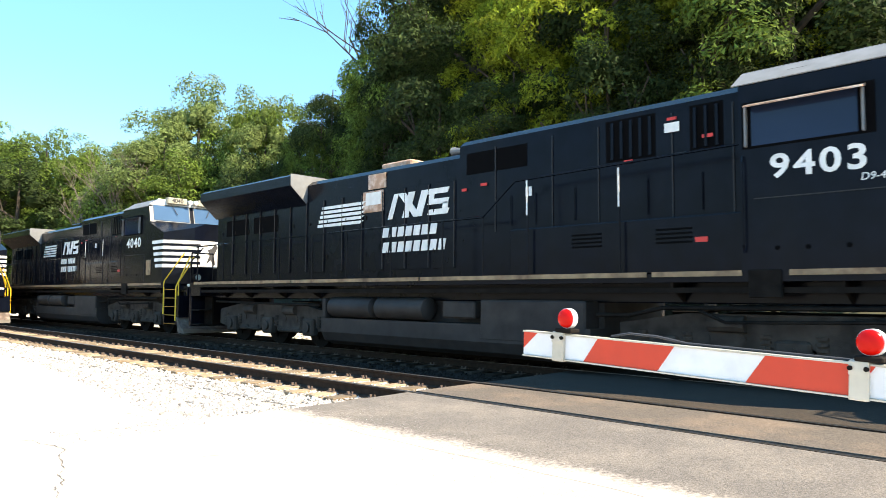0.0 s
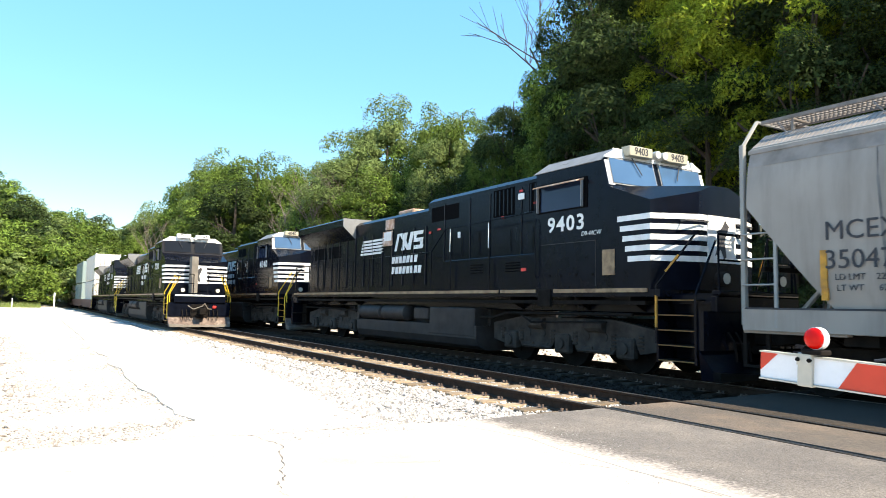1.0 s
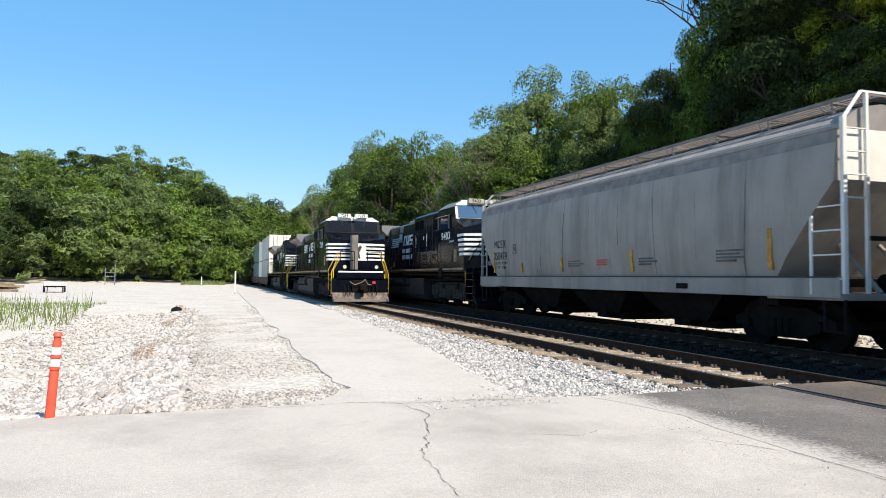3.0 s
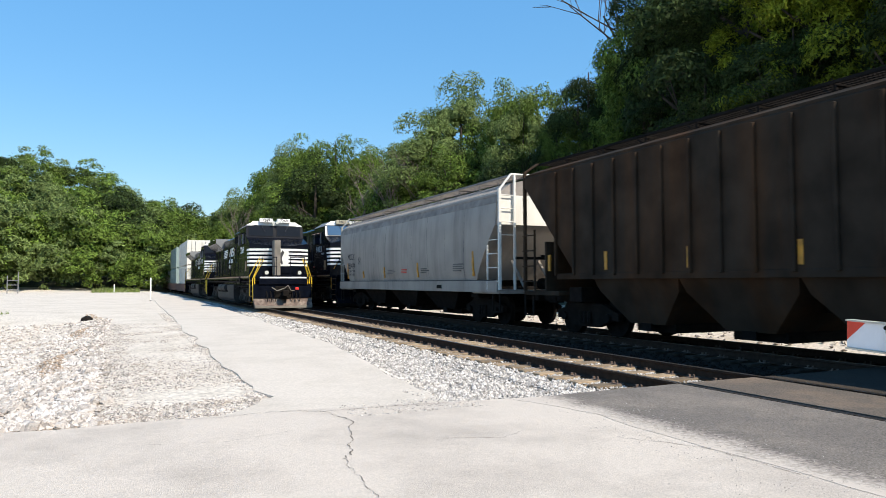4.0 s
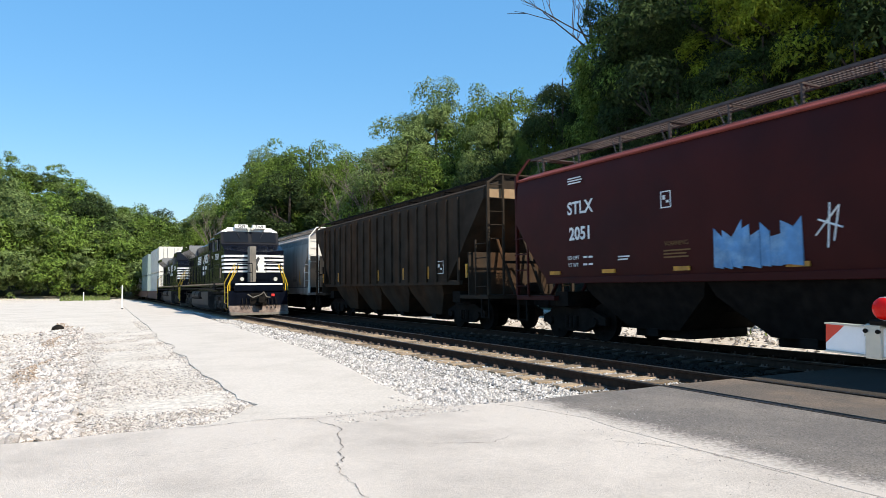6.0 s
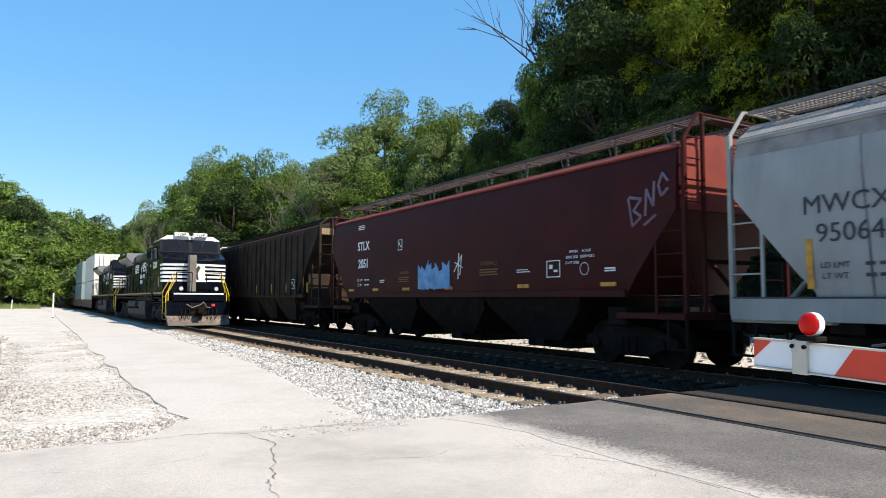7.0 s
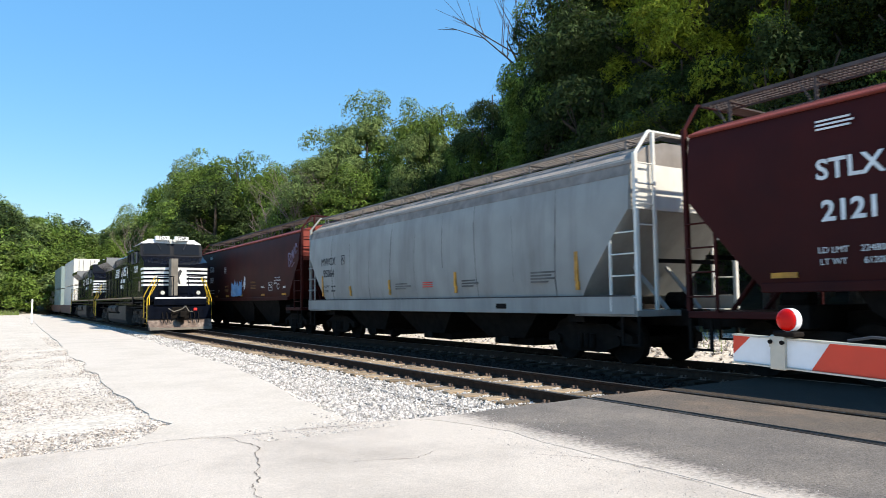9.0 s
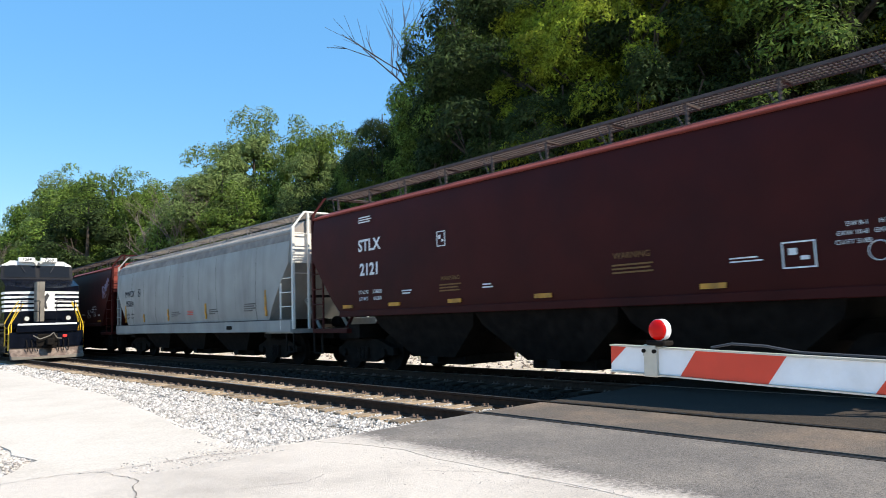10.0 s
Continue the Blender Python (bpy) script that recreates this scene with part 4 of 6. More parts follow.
def red_hopper(label, u, mark, number, graffiti, weights=()):
    half = [(1.52, 1.45), (1.585, 1.8), (1.605, 2.4), (1.605, 3.0), (1.585, 3.6), (1.55, 4.0), (1.50, 4.18)]
    car, body = hopper(label, u, M_HRED, M_HRED_LIT, half, 3, 8.15, (3.0, 6.85, 1.45), M_HRED_LIT, M_REDGRATE, 0, 0, None, None, 4.82)
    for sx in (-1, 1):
        # sunlight along the chord is painted with the lighter red
        part("top_chord", B().box(sx * 1.46, sx * 1.56, -8.15, 8.15, 4.14, 4.20, 0.02), M_HRED_LIT, car, "roof edge in red lightened for sunlight")
    back = 0.17 if graffiti else 0.0
    lettering(mark, 0.42, M_WHITE, body, (-1.612, 5.40, 3.17), bold=0.009)
    lettering(number, 0.42, M_WHITE, body, (-1.612, 5.40, 2.56), bold=0.012)
    for z, word in ((2.0, "LD LMT"), (1.83, "LT WT")):
        lettering(word, 0.13, M_WHITE, body, (-1.602, 5.68, z))
        if weights:
            lettering(weights[0 if z > 1.9 else 1], 0.13, M_WHITE, body, (-1.602, 5.10, z))
        else:
            bars(body, M_WHITE, -1.594, 5.32, z + 0.03, [(0.14, 0.14)], 0.045)
    bars(body, M_WHITE, -1.602, 5.85, 3.92, [(0.5,), (0.55,), (0.5,)], 0.03, 0.03)
    notice(body, -1.612, 2.65, 2.88, 0.28, 0.34, M_WHITE)
    notice(body, -1.612, -4.9 + back, 1.84, 0.46, 0.38, M_WHITE)
    for z, word in ((2.38, "EW 8-1     H 15-8"), (2.26, "EXW 10-8   EXW H 8-2"), (2.14, "CU FT 5188")):
        lettering(word, 0.088, M_WHITE, body, (-1.610, (-5.85 if z > 2.2 else -5.6) + 1.5 * back, z))
    lettering("WARNING", 0.13, M_FADED, body, (-1.607, 2.4, 2.16))
    bars(body, M_FADED, -1.604, 2.75, 2.04, [(0.7,), (0.6,), (0.65,)], 0.03, 0.035)
    lettering("WARNING", 0.15, M_FADED, body, (-1.609, -2.2, 2.26))
    bars(body, M_FADED, -1.607, -1.8, 2.12, [(0.8,), (0.75,), (0.8,)], 0.03, 0.035)
    bars(body, M_WHITE, -1.604, 4.1, 1.98, [(0.35,), (0.3,)], 0.03, 0.03)
    bars(body, M_WHITE, -1.606, 1.4, 1.98, [(0.25,), (0.3,)], 0.03, 0.03)
    bars(body, M_WHITE, -1.606, -3.9 + 3 * back, 2.06, [(0.42,), (0.5,)], 0.022, 0.03)
    bars(body, M_WHITE, -1.606, -6.5 + back, 2.0, [(0.3,), (0.3,)], 0.03, 0.02)
    tags(body, -1.592, (6.45, 4.45, 2.3, -0.2, -3.6, -6.4), 1.62, 0.42, 0.085)
    ring = B()
    for k in range(14):
        a, a2 = k * math.pi / 7, (k + 1) * math.pi / 7
        ring.cyl((-1.607, -5.9 + back + 0.13 * math.cos(a), 2.0 + 0.13 * math.sin(a)), (-1.607, -5.9 + back + 0.13 * math.cos(a2), 2.0 + 0.13 * math.sin(a2)), 0.007, 4)
    part("round_mark", ring, M_WHITE, body)
    if graffiti:
        rng = random.Random(7)
        blob = B()
        for k in range(9):
            y, z = 1.5 - k * 0.2, 1.66
            pts = [(y + rng.uniform(-0.04, 0.04), z), (y - 0.22, z + rng.uniform(-0.05, 0.03)), (y - 0.24 + rng.uniform(-0.05, 0.05), z + rng.uniform(0.5, 0.9)), (y - 0.02, z + rng.uniform(0.45, 0.95))]
            blob.prism([(a, c) for a, c in pts], "x", -1.612 - 0.0012 * (k % 3), -1.585)
        tagged(part("graffiti", blob, M_GRAF, body, "blue sprayed paint shape"), kind="stuff")
        g2 = B()
        for pts in (((-0.55, 2.1), (-0.95, 2.55), (-0.85, 2.0)), ((-0.8, 2.6), (-0.75, 1.9)), ((-0.6, 2.35), (-1.0, 2.2))):
            g2.tube([(-1.609, a, c) for a, c in pts], 0.016, 4)
        tagged(part("graffiti", g2, M_WHITE, body, "pale sprayed lines"), kind="stuff")
        g3 = B()
        for pts in (((-5.9, 3.4), (-6.05, 2.75), (-6.4, 2.95), (-6.1, 3.1), (-6.4, 3.35), (-5.95, 3.42)), ((-6.55, 2.95), (-6.6, 3.55), (-6.85, 3.15), (-6.9, 3.7)), ((-7.4, 3.65), (-7.2, 3.85), (-7.05, 3.6), (-7.15, 3.35), (-7.4, 3.5)), ((-6.5, 2.75), (-6.95, 2.95))):
            g3.tube([(-1.604, -7.0 + (a + 5.9) * 0.66, 2.9 + (c - 2.9) * 0.85) for a, c in pts], 0.03, 4)
        tagged(part("graffiti", g3, M_GRAFG, body, "faint grey sprayed lines"), kind="stuff")
    return car


def brown_hopper(label, u):
    car, body = hopper(label, u, M_HBROWN, M_HBROWN, FLAT, 4, 8.55, (3.95, 7.0, 2.35), M_HBROWN, M_UNDER, 19, 0, None, None, 4.66)
    notice(body, -1.583, -5.65, 1.78, 0.5, 0.42, M_WHITE)
    tags(body, -1.583, (7.35, 5.0, 2.4, -0.1, -2.6, -4.75, -7.45), 1.62, 0.10, 0.42)
    for sy in (-1, 1):
        part("bolster_web", B().box(-1.56, 1.56, sy * 7.55 - 0.03, sy * 7.55 + 0.03, 1.1, 2.4), M_HBROWN, car)
    return car


M_REDGRATE = mat("rusty_grating", (0.048, 0.034, 0.031), 0.7, var=0.3, dirt=(0.11, 0.09, 0.085), dirt_amt=0.5, dirt_scale=2)
# hopper brown lightened to tan, sunlight on its end sheets put into the colour
M_HBROWN_LIT = mat("hopper_brown_sunlit", (0.30, 0.20, 0.11), 0.8, var=0.25, scale=2, dirt=(0.2, 0.1, 0.04), dirt_amt=0.7, streak=True)
M_BOARD = mat("number_board_cream", (0.36, 0.33, 0.25), 0.5, var=0.1)
M_GRAF = mat("spray_blue", (0.10, 0.26, 0.48), 0.6, var=0.25, scale=4, dirt=(0.35, 0.5, 0.6), dirt_amt=0.7, dirt_scale=3)
M_GRAFG = mat("spray_grey", (0.17, 0.125, 0.17), 0.7, var=0.2)
M_FADED = mat("faded_yellow_stencil", (0.20, 0.10, 0.025), 0.7, var=0.3, dirt=(0.08, 0.03, 0.015), dirt_amt=0.8, dirt_scale=6)
M_DOORLINE = mat("panel_gap", (0.005, 0.006, 0.008), 0.6, var=0.2)


# ---- locomotives ----
def nose_solid(grow, z0, z1, y_back, ridge=False):
    g = grow
    front = 3.80 if ridge else 3.36 + grow * 0.5
    b = B()
    b.prism([(y_back, z0), (-10.2 - g, z0), (-10.2 - g, front), (-8.68, 3.86 + g * 0.8), (y_back, 3.86 + g * 0.8)], "x", -1.55 - g, 1.55 + g)
    for sx in (-1, 1):
        b.cut((sx * (1.55 + g), -9.78 - g, 0), Vector((sx * 0.42, -0.9, 0)).normalized())
    if ridge:
        for sx in (-1, 1):
            p, q, r = Vector((sx * 1.55, -8.68, 3.86)), Vector((sx * 1.40, -10.2, 3.36)), Vector((sx * 0.30, -10.2, 3.78))
            n = (q - p).cross(r - p).normalized()
            b.cut(p, n if n.z > 0 else -n)
    if z1 < 3.8:
        b.cut((0, 0, z1), Vector((0, 0, 1)))
    return b


def locomotive(number, label, group, modern=False, moving=False, patched=False, door=False):
    """A black six-axle diesel with a wide nose at its -y end."""
    lo = thing("locomotive", label, "locomotive", group=group)
    W = 1.55
    deck = 1.72
    # frame, walkway and running gear
    part("frame", B().box(-1.05, 1.05, -10.4, 10.9, 1.25, 1.60, 0.02).box(-1.54, 1.54, -10.0, 10.9, 1.58, deck), M_BLACK, lo)
    for sx in (-1, 1):
        for y0, y1 in ((-9.7, -6.95), (-6.3, -4.9), (-4.8, 0.4), (0.45, 5.2), (5.25, 10.6)):
            part("sill_stripe", B().box(sx * 1.53, sx * 1.565, y0, y1, 1.665, 1.745), M_CREAM, lo, "worn pale stripe along the walkway edge")
        part("jacking_pad", B().box(sx * 1.5, sx * 1.58, -6.85, -6.4, 1.35, 1.75, 0.01), M_UNDER, lo)
    tank = part("fuel_tank", B().prism([(-1.1, 0.15), (1.1, 0.15), (1.36, 0.26), (1.46, 0.46), (1.46, 0.80), (1.0, 0.80), (1.0, 1.28), (-1.0, 1.28), (-1.0, 0.80), (-1.46, 0.80), (-1.46, 0.46), (-1.36, 0.26)], "y", -3.7, 4.0), M_TANK, lo)
    for sx in (-1, 1):
        for y in (0.4, 2.15):
            part("air_reservoir", B().cyl((sx * 1.28, y, 1.07), (sx * 1.28, y + 1.55, 1.07), 0.245, 16).cyl((sx * 1.28, y + 1.55, 1.07), (sx * 1.28, y + 1.62, 1.07), 0.245, 16, 0.12).cyl((sx * 1.28, y - 0.07, 1.07), (sx * 1.28, y, 1.07), 0.12, 16, 0.245), M_TANK, lo, smooth=True)
        part("tank_end", B().box(sx * 1.0, sx * 1.46, 3.85, 4.0, 0.8, 1.28, 0.03), M_TANK, lo)
        part("tank_box", B().box(sx * 1.0, sx * 1.47, -3.6, -1.2, 0.5, 1.28, 0.03).box(sx * 1.0, sx * 1.40, -1.0, -0.1, 0.9, 1.25, 0.03), M_TANK, lo)
        for line, r in (([(1.42, -9.2, 1.22), (1.42, -5, 1.18), (1.40, -4.4, 1.05), (1.40, -3.8, 1.05)], 0.035), ([(1.36, 4.2, 1.1), (1.36, 9.5, 1.15)], 0.03),
                        ([(1.44, -8.5, 1.05), (1.44, -6, 0.98), (1.44, -5.6, 1.15)], 0.025)):
            part("pipe", B().tube([(sx * x, y, z) for x, y, z in line], r), M_UNDER, lo)
    for yc in (-6.85, 6.85):
        b = B()
        for sx in (-1, 1):
            x0, x1 = sx * 0.98, sx * 1.16
            b.prism([(yc - 2.75, 0.92), (yc - 1.6, 1.10), (yc + 1.6, 1.10), (yc + 2.75, 0.92), (yc + 2.75, 0.50), (yc + 2.3, 0.42), (yc + 2.2, 0.62), (yc + 1.7, 0.62), (yc + 1.55, 0.36), (yc + 0.45, 0.36), (yc + 0.28, 0.62), (yc - 0.28, 0.62), (yc - 0.45, 0.36), (yc - 1.55, 0.36), (yc - 1.7, 0.62), (yc - 2.2, 0.62), (yc - 2.3, 0.42), (yc - 2.75, 0.50)], "x", x0, x1)
            for ay in (-1.95, 0, 1.95):
                b.box(sx * 1.05, sx * 1.26, yc + ay - 0.24, yc + ay + 0.24, 0.30, 0.74, 0.04)
                b.cyl((sx * 1.2, yc + ay, 0.52), (sx * 1.31, yc + ay, 0.52), 0.13, 10)
                for dy in (-0.38, 0.38):
                    for z in (0.52, 0.60, 0.68, 0.76):
                        b.cyl((sx * 1.12, yc + ay + dy, z), (sx * 1.12, yc + ay + dy, z + 0.045), 0.10, 8)
            for ay in (-1.3, -0.75, 0.75, 1.3):
                b.cyl((sx * 1.155, yc + ay, 0.72), (sx * 1.175, yc + ay, 0.72), 0.10, 10)
                b.box(sx * 1.15, sx * 1.19, yc + ay - 0.2, yc + ay + 0.2, 0.42, 0.50, 0.01)
            for ay in (-1.0, 1.0):
                b.cyl((sx * 1.18, yc + ay - 0.35, 0.95), (sx * 1.18, yc + ay + 0.2, 0.95), 0.13, 10)
                b.tube([(sx * 1.2, yc + ay - 0.6, 0.4), (sx * 1.2, yc + ay + 0.5, 0.42)], 0.03)
        tr = part("truck", b, M_DUSTY, lo, "grimy three-axle truck")
        for ay in (-1.95, 0, 1.95):
            ws = new("wheelset", WHEEL_LOCO)
            ws.parent, ws.matrix_basis = tr, pose(0, yc + ay, 0.52)
            if moving:
                TURNING.append((ws, yc + ay, 0.52))
    # long hood
    b = B().prism(both([(0.95, deck), (0.95, 4.30), (0.80, 4.42)]), "y", -0.2, 10.3)
    hood = part("long_hood", b, M_BLACK, lo)
    b = B().prism(both([(0.98, deck), (0.98, 4.54), (0.80, 4.67)]), "y", -6.3, -0.2)
    part("equipment_hood", b, M_BLACK, lo)
    for sx in (-1, 1):
        part("blower_box", B().box(sx * 0.9, sx * 1.40, -6.3, -1.9, deck, 2.62, 0.02), M_BLACK, lo)
        for y in (-5.2, -3.6):
            lv = B()
            for z in (2.2, 2.27, 2.34, 2.41):
                lv.box(sx * 1.40, sx * 1.412, y - 0.3, y + 0.3, z, z + 0.03)
            part("louvre", lv, M_DARK, lo)
        y = -0.1
        while y < 9.8:
            d = part("hood_door", B().box(sx * 0.95, sx * 0.968, y + 0.03, y + 0.72, 1.95, 3.85, 0.006), M_BLACK, lo)
            # grey on the bead paints a highlight down the black door
            part("door_bead", B().box(sx * 0.968, sx * 0.988, y + 0.05, y + 0.075, 1.98, 3.82), M_TANK, d)
            for z in (2.3, 3.2):
                part("latch", B().box(sx * 0.968, sx * 0.988, y + 0.66, y + 0.69, z, z + 0.09), M_UNDER, d)
            y += 0.78
        for y0, y1 in ((-5.85, -5.3), (-4.7, -3.75)):
            # flat dark sheet painted for the shade behind the slats
            part("grille_shade_sheet", B().box(sx * 0.975, sx * 0.984, y0, y1, 3.72, 4.46), M_DARK, lo)
        for y in (-5.75, -5.57, -5.39, -4.6, -4.42, -4.24, -4.06, -3.88):
            part("grille_slat", B().box(sx * 0.984, sx * 1.01, y - 0.03, y + 0.03, 3.75, 4.42, 0.008), M_BLACK, lo)
        part("intake_screen", B().box(sx * 0.96, sx * 0.985, 0.6 - 2.6, 0.6 - 1.0, 3.9, 4.35), M_DARK, lo)
        for y in (-6.0, -5.0, -3.6, -2.6, -1.2):
            part("panel_joint", B().box(sx * 0.98, sx * 1.0, y - 0.012, y + 0.012, 2.65, 4.4), M_DOORLINE, lo)
        for y in (-5.5, -4.55, -3.1, -2.2, -1.6):
            part("door_handle", B().cyl((sx * 1.01, y, 2.75), (sx * 1.01, y, 3.35), 0.012, 6), M_BLACK, lo)
        for y, z, w, h, m in ((-5.0, 4.28, 0.16, 0.05, M_RED), (-5.0, 4.08, 0.26, 0.16, M_WHITE), (-5.6, 3.9, 0.18, 0.06, M_RED), (-4.2, 3.66, 0.16, 0.06, M_RED), (-2.05, 3.3, 0.15, 0.18, M_WHITE), (-0.9, 3.62, 0.18, 0.06, M_RED), (-0.35, 3.56, 0.14, 0.06, M_RED)):
            part("warning_label", B().box(sx * 1.0, sx * 1.006, y - w / 2, y + w / 2, z, z + h), m, lo, "small warning sign")
        part("warning_label", B().box(sx * 1.40, sx * 1.415, -5.75, -5.55, 2.2, 2.28), M_RED, lo, "small warning sign")
    # radiator section
    b = B().prism([(-1.5, 4.25), (-1.5, 4.5), (-1.35, 4.58), (1.35, 4.58), (1.5, 4.5), (1.5, 4.25), (0.95, 3.75), (-0.95, 3.75)], "y", 5.45, 10.45)
    rad = part("radiator_wing", b, M_BLACK, lo, "overhanging radiator wings")
    part("wing_end", B().prism([(-1.49, 4.26), (-1.49, 4.57), (1.49, 4.57), (1.49, 4.26), (0.95, 3.78), (-0.95, 3.78)], "y", 5.43, 5.448), M_ROOF, rad, "pale grey end of the radiator wing")
    for sx in (-1, 1):
        for y in (6.8, 8.4):
            part("radiator_screen", B().box(sx * 0.95, sx * 0.975, y, y + 1.3, 3.15, 3.62), M_DARK, rad)
    st = part("exhaust_stack", B().box(-0.35, 0.35, 2.0, 3.1, 4.4, 4.68, 0.04), M_RUST if patched else M_BLACK, lo)
    if patched:
        part("bare_patch", B().box(-0.982, -0.95, 2.2, 2.85, 3.92, 4.28, 0.01).box(-0.984, -0.95, 2.28, 3.05, 3.36, 3.88, 0.02), M_RUST, hood, "patch of bare rust and primer")
        part("bare_patch", B().box(-0.986, -0.95, 2.35, 2.95, 3.52, 3.86, 0.02), M_WHITE, hood, "scorched white patch")
    part("horns", B().cyl((-0.3, 0.2, 4.62), (-0.3, 0.65, 4.66), 0.05, 10, 0.10).cyl((-0.1, 0.3, 4.62), (-0.1, 0.8, 4.66), 0.05, 10, 0.10).cyl((0.1, 0.2, 4.62), (0.1, 0.65, 4.66), 0.05, 10, 0.10).box(-0.35, 0.2, 0.15, 0.3, 4.4, 4.62), M_ROOF, lo, "grey air horn trumpets")
    # marks on the hood, drawn as plain shapes
    for k in range(5):
        bb = B()
        z = 3.12 + k * 0.115
        bb.prism([(4.9 - k * 0.05, z), (4.9 - k * 0.05, z + 0.075), (3.0 - k * 0.02, z + 0.075), (3.15 - k * 0.02, z)], "x", -0.985, -0.975)
        part("hood_stripe", bb, M_WHITE, hood, "white stripe on the hood side")
    strokes = [[(y + 0.06, 3.14), (y - w + 0.06, 3.14), (y - w - 0.16, 3.72), (y - 0.16, 3.72)] for y, w in ((2.05, 0.16), (1.55, 0.22), (1.12, 0.22))]
    strokes.append([(1.75, 3.72), (1.50, 3.72), (1.0, 3.14), (1.22, 3.14)])
    strokes += [[(0.78, z), (0.16, z), (0.10, z + 0.12), (0.72, z + 0.12)] for z in (3.14, 3.37, 3.60)]
    strokes += [[(0.74, 3.49), (0.58, 3.49), (0.55, 3.62), (0.71, 3.62)], [(0.32, 3.25), (0.16, 3.25), (0.13, 3.4), (0.29, 3.4)]]
    emblem = part("hood_emblem", B().prism(strokes[0], "x", -0.985, -0.975), M_WHITE, hood, "white slanted emblem on the hood side")
    for k, pts in enumerate(strokes[1:]):
        part("emblem_stroke", B().prism(pts, "x", -0.986 - 0.001 * (k % 3), -0.975), M_WHITE, emblem)
    bb = B()
    for y0, z, n in ((2.3, 2.72, 7), (2.3, 2.36, 8)):
        for k in range(n):
            y = y0 - k * 0.265
            bb.prism([(y, z), (y - 0.2, z), (y - 0.25, z + 0.24), (y - 0.05, z + 0.24)], "x", -0.985, -0.975)
    tagged(part("hood_wordmark", bb, M_WHITE, hood, "white bars in two lines on the hood side"), kind="stuff")
    # cab and nose
    b = B().prism([(-6.3, deck), (-8.9, deck), (-8.68, 3.86), (-8.44, 4.74), (-6.3, 4.74)], "x", -W, W)
    for sx in (-1, 1):
        b.cut((sx * W, 0, 4.44), Vector((sx * 0.55, 0, 0.83)).normalized())
    cab = part("cab", b, M_BLACK, lo)
    part("nose", nose_solid(0.0, deck, 4, -8.6, not door), M_BLACK, cab)
    for sx in (-1, 1):
        part("cab_roof", B().prism([(sx * W * 1.002, 4.452), (sx * 1.12, 4.742), (sx * 1.12, 4.757), (sx * W * 1.006, 4.466)], "y", -8.44, -6.2), M_ROOF, cab, "grey sloped edge of the cab roof")
    part("cab_roof", B().box(-1.12, 1.12, -8.40, -6.2, 4.741, 4.77, 0.01), M_ROOF, cab, "grey cab roof")
    slope = Vector((0, -0.24, -0.88)).normalized()

    def face(x0, x1, t0, t1, out):
        """A panel on the windshield slope, t from its top."""
        a = Vector((0, -8.44, 4.74)) + slope * t0 + Vector((0, -0.955, 0.294)) * out
        c = Vector((0, -8.44, 4.74)) + slope * t1 + Vector((0, -0.955, 0.294)) * out
        back = Vector((0, 0.03, -0.01))
        return B().prism([(a.y, a.z), (c.y, c.z), ((c + back).y, (c + back).z), ((a + back).y, (a + back).z)], "x", x0, x1)

    part("cab_front", face(-1.20, 1.20, -0.02, 0.20, 0.012), M_WHITE, cab, "white brow over the windshields")
    for sx in (-1, 1):
        part("brow_corner", B().prism([(sx * 1.20, 4.72), (sx * 1.50, 4.56), (sx * 1.50, 4.52), (sx * 1.20, 4.52)], "y", -8.53, -8.47), M_WHITE, cab)
    for sx in (-1, 1):
        if not door:
            part("cab_front", face(min(sx * 1.36, sx * 1.53), max(sx * 1.36, sx * 1.53), 0.30, 0.86, 0.010), M_WHITE, cab)
        part("windshield_frame", face(min(sx * 0.07, sx * 1.43), max(sx * 0.07, sx * 1.43), 0.22, 0.84, 0.016), M_BLACK if door else M_ROOF, cab)
        part("windshield", face(min(sx * 0.10, sx * 1.40), max(sx * 0.10, sx * 1.40), 0.25, 0.81, 0.026), M_GLASSD if door else M_WINDSHIELD, cab, "windshield with sky reflection set by its glass colour")
        part("wiper", B().tube([(sx * 0.75, -8.55, 4.58), (sx * 0.55, -8.66, 4.2)], 0.012), M_INK, cab)
        in_x, low = (0.13, 4.70) if door else (0.22, 4.60)
        nb = part("number_board", B().box(min(sx * in_x, sx * (in_x + 0.7)), max(sx * in_x, sx * (in_x + 0.7)), -8.66, -8.40, low, low + 0.22, 0.015), M_WHITE if door else M_BOARD, cab, "pale number board")
        lettering(number, 0.22, M_INK, nb, (sx * (in_x + 0.35), -8.664, low + 0.11), FRONT, squeeze=0.95, bold=0.004)
        # side window, shade and number
        x = sx * W
        part("window_frame", B().box(x - 0.012, x + 0.012, -8.05, -6.35, 3.50, 4.18), M_DARK, cab)
        part("window", B().box(x - 0.018, x + 0.018, -7.85, -6.48, 3.53, 4.13, 0.004), M_GLASS, cab, "dark side window")
        for y in (-7.92, -6.42):
            part("mirror", B().box(x - 0.02, x + sx * 0.09, y - 0.015, y + 0.015, 3.52, 4.10, 0.006), M_ROOF, cab, "grey upright window deflector")
        part("sun_shade", B().prism([(x, 4.12), (x + sx * 0.24, 4.06), (x + sx * 0.24, 4.08), (x, 4.16)], "y", -7.95, -6.45), M_RUST if patched else M_BLACK, cab)
        part("toolbox_panel", B().box(x - 0.02, x + 0.016, -8.85, -8.5, 2.02, 2.55, 0.006), M_CREAM, cab, "pale weathered panel")
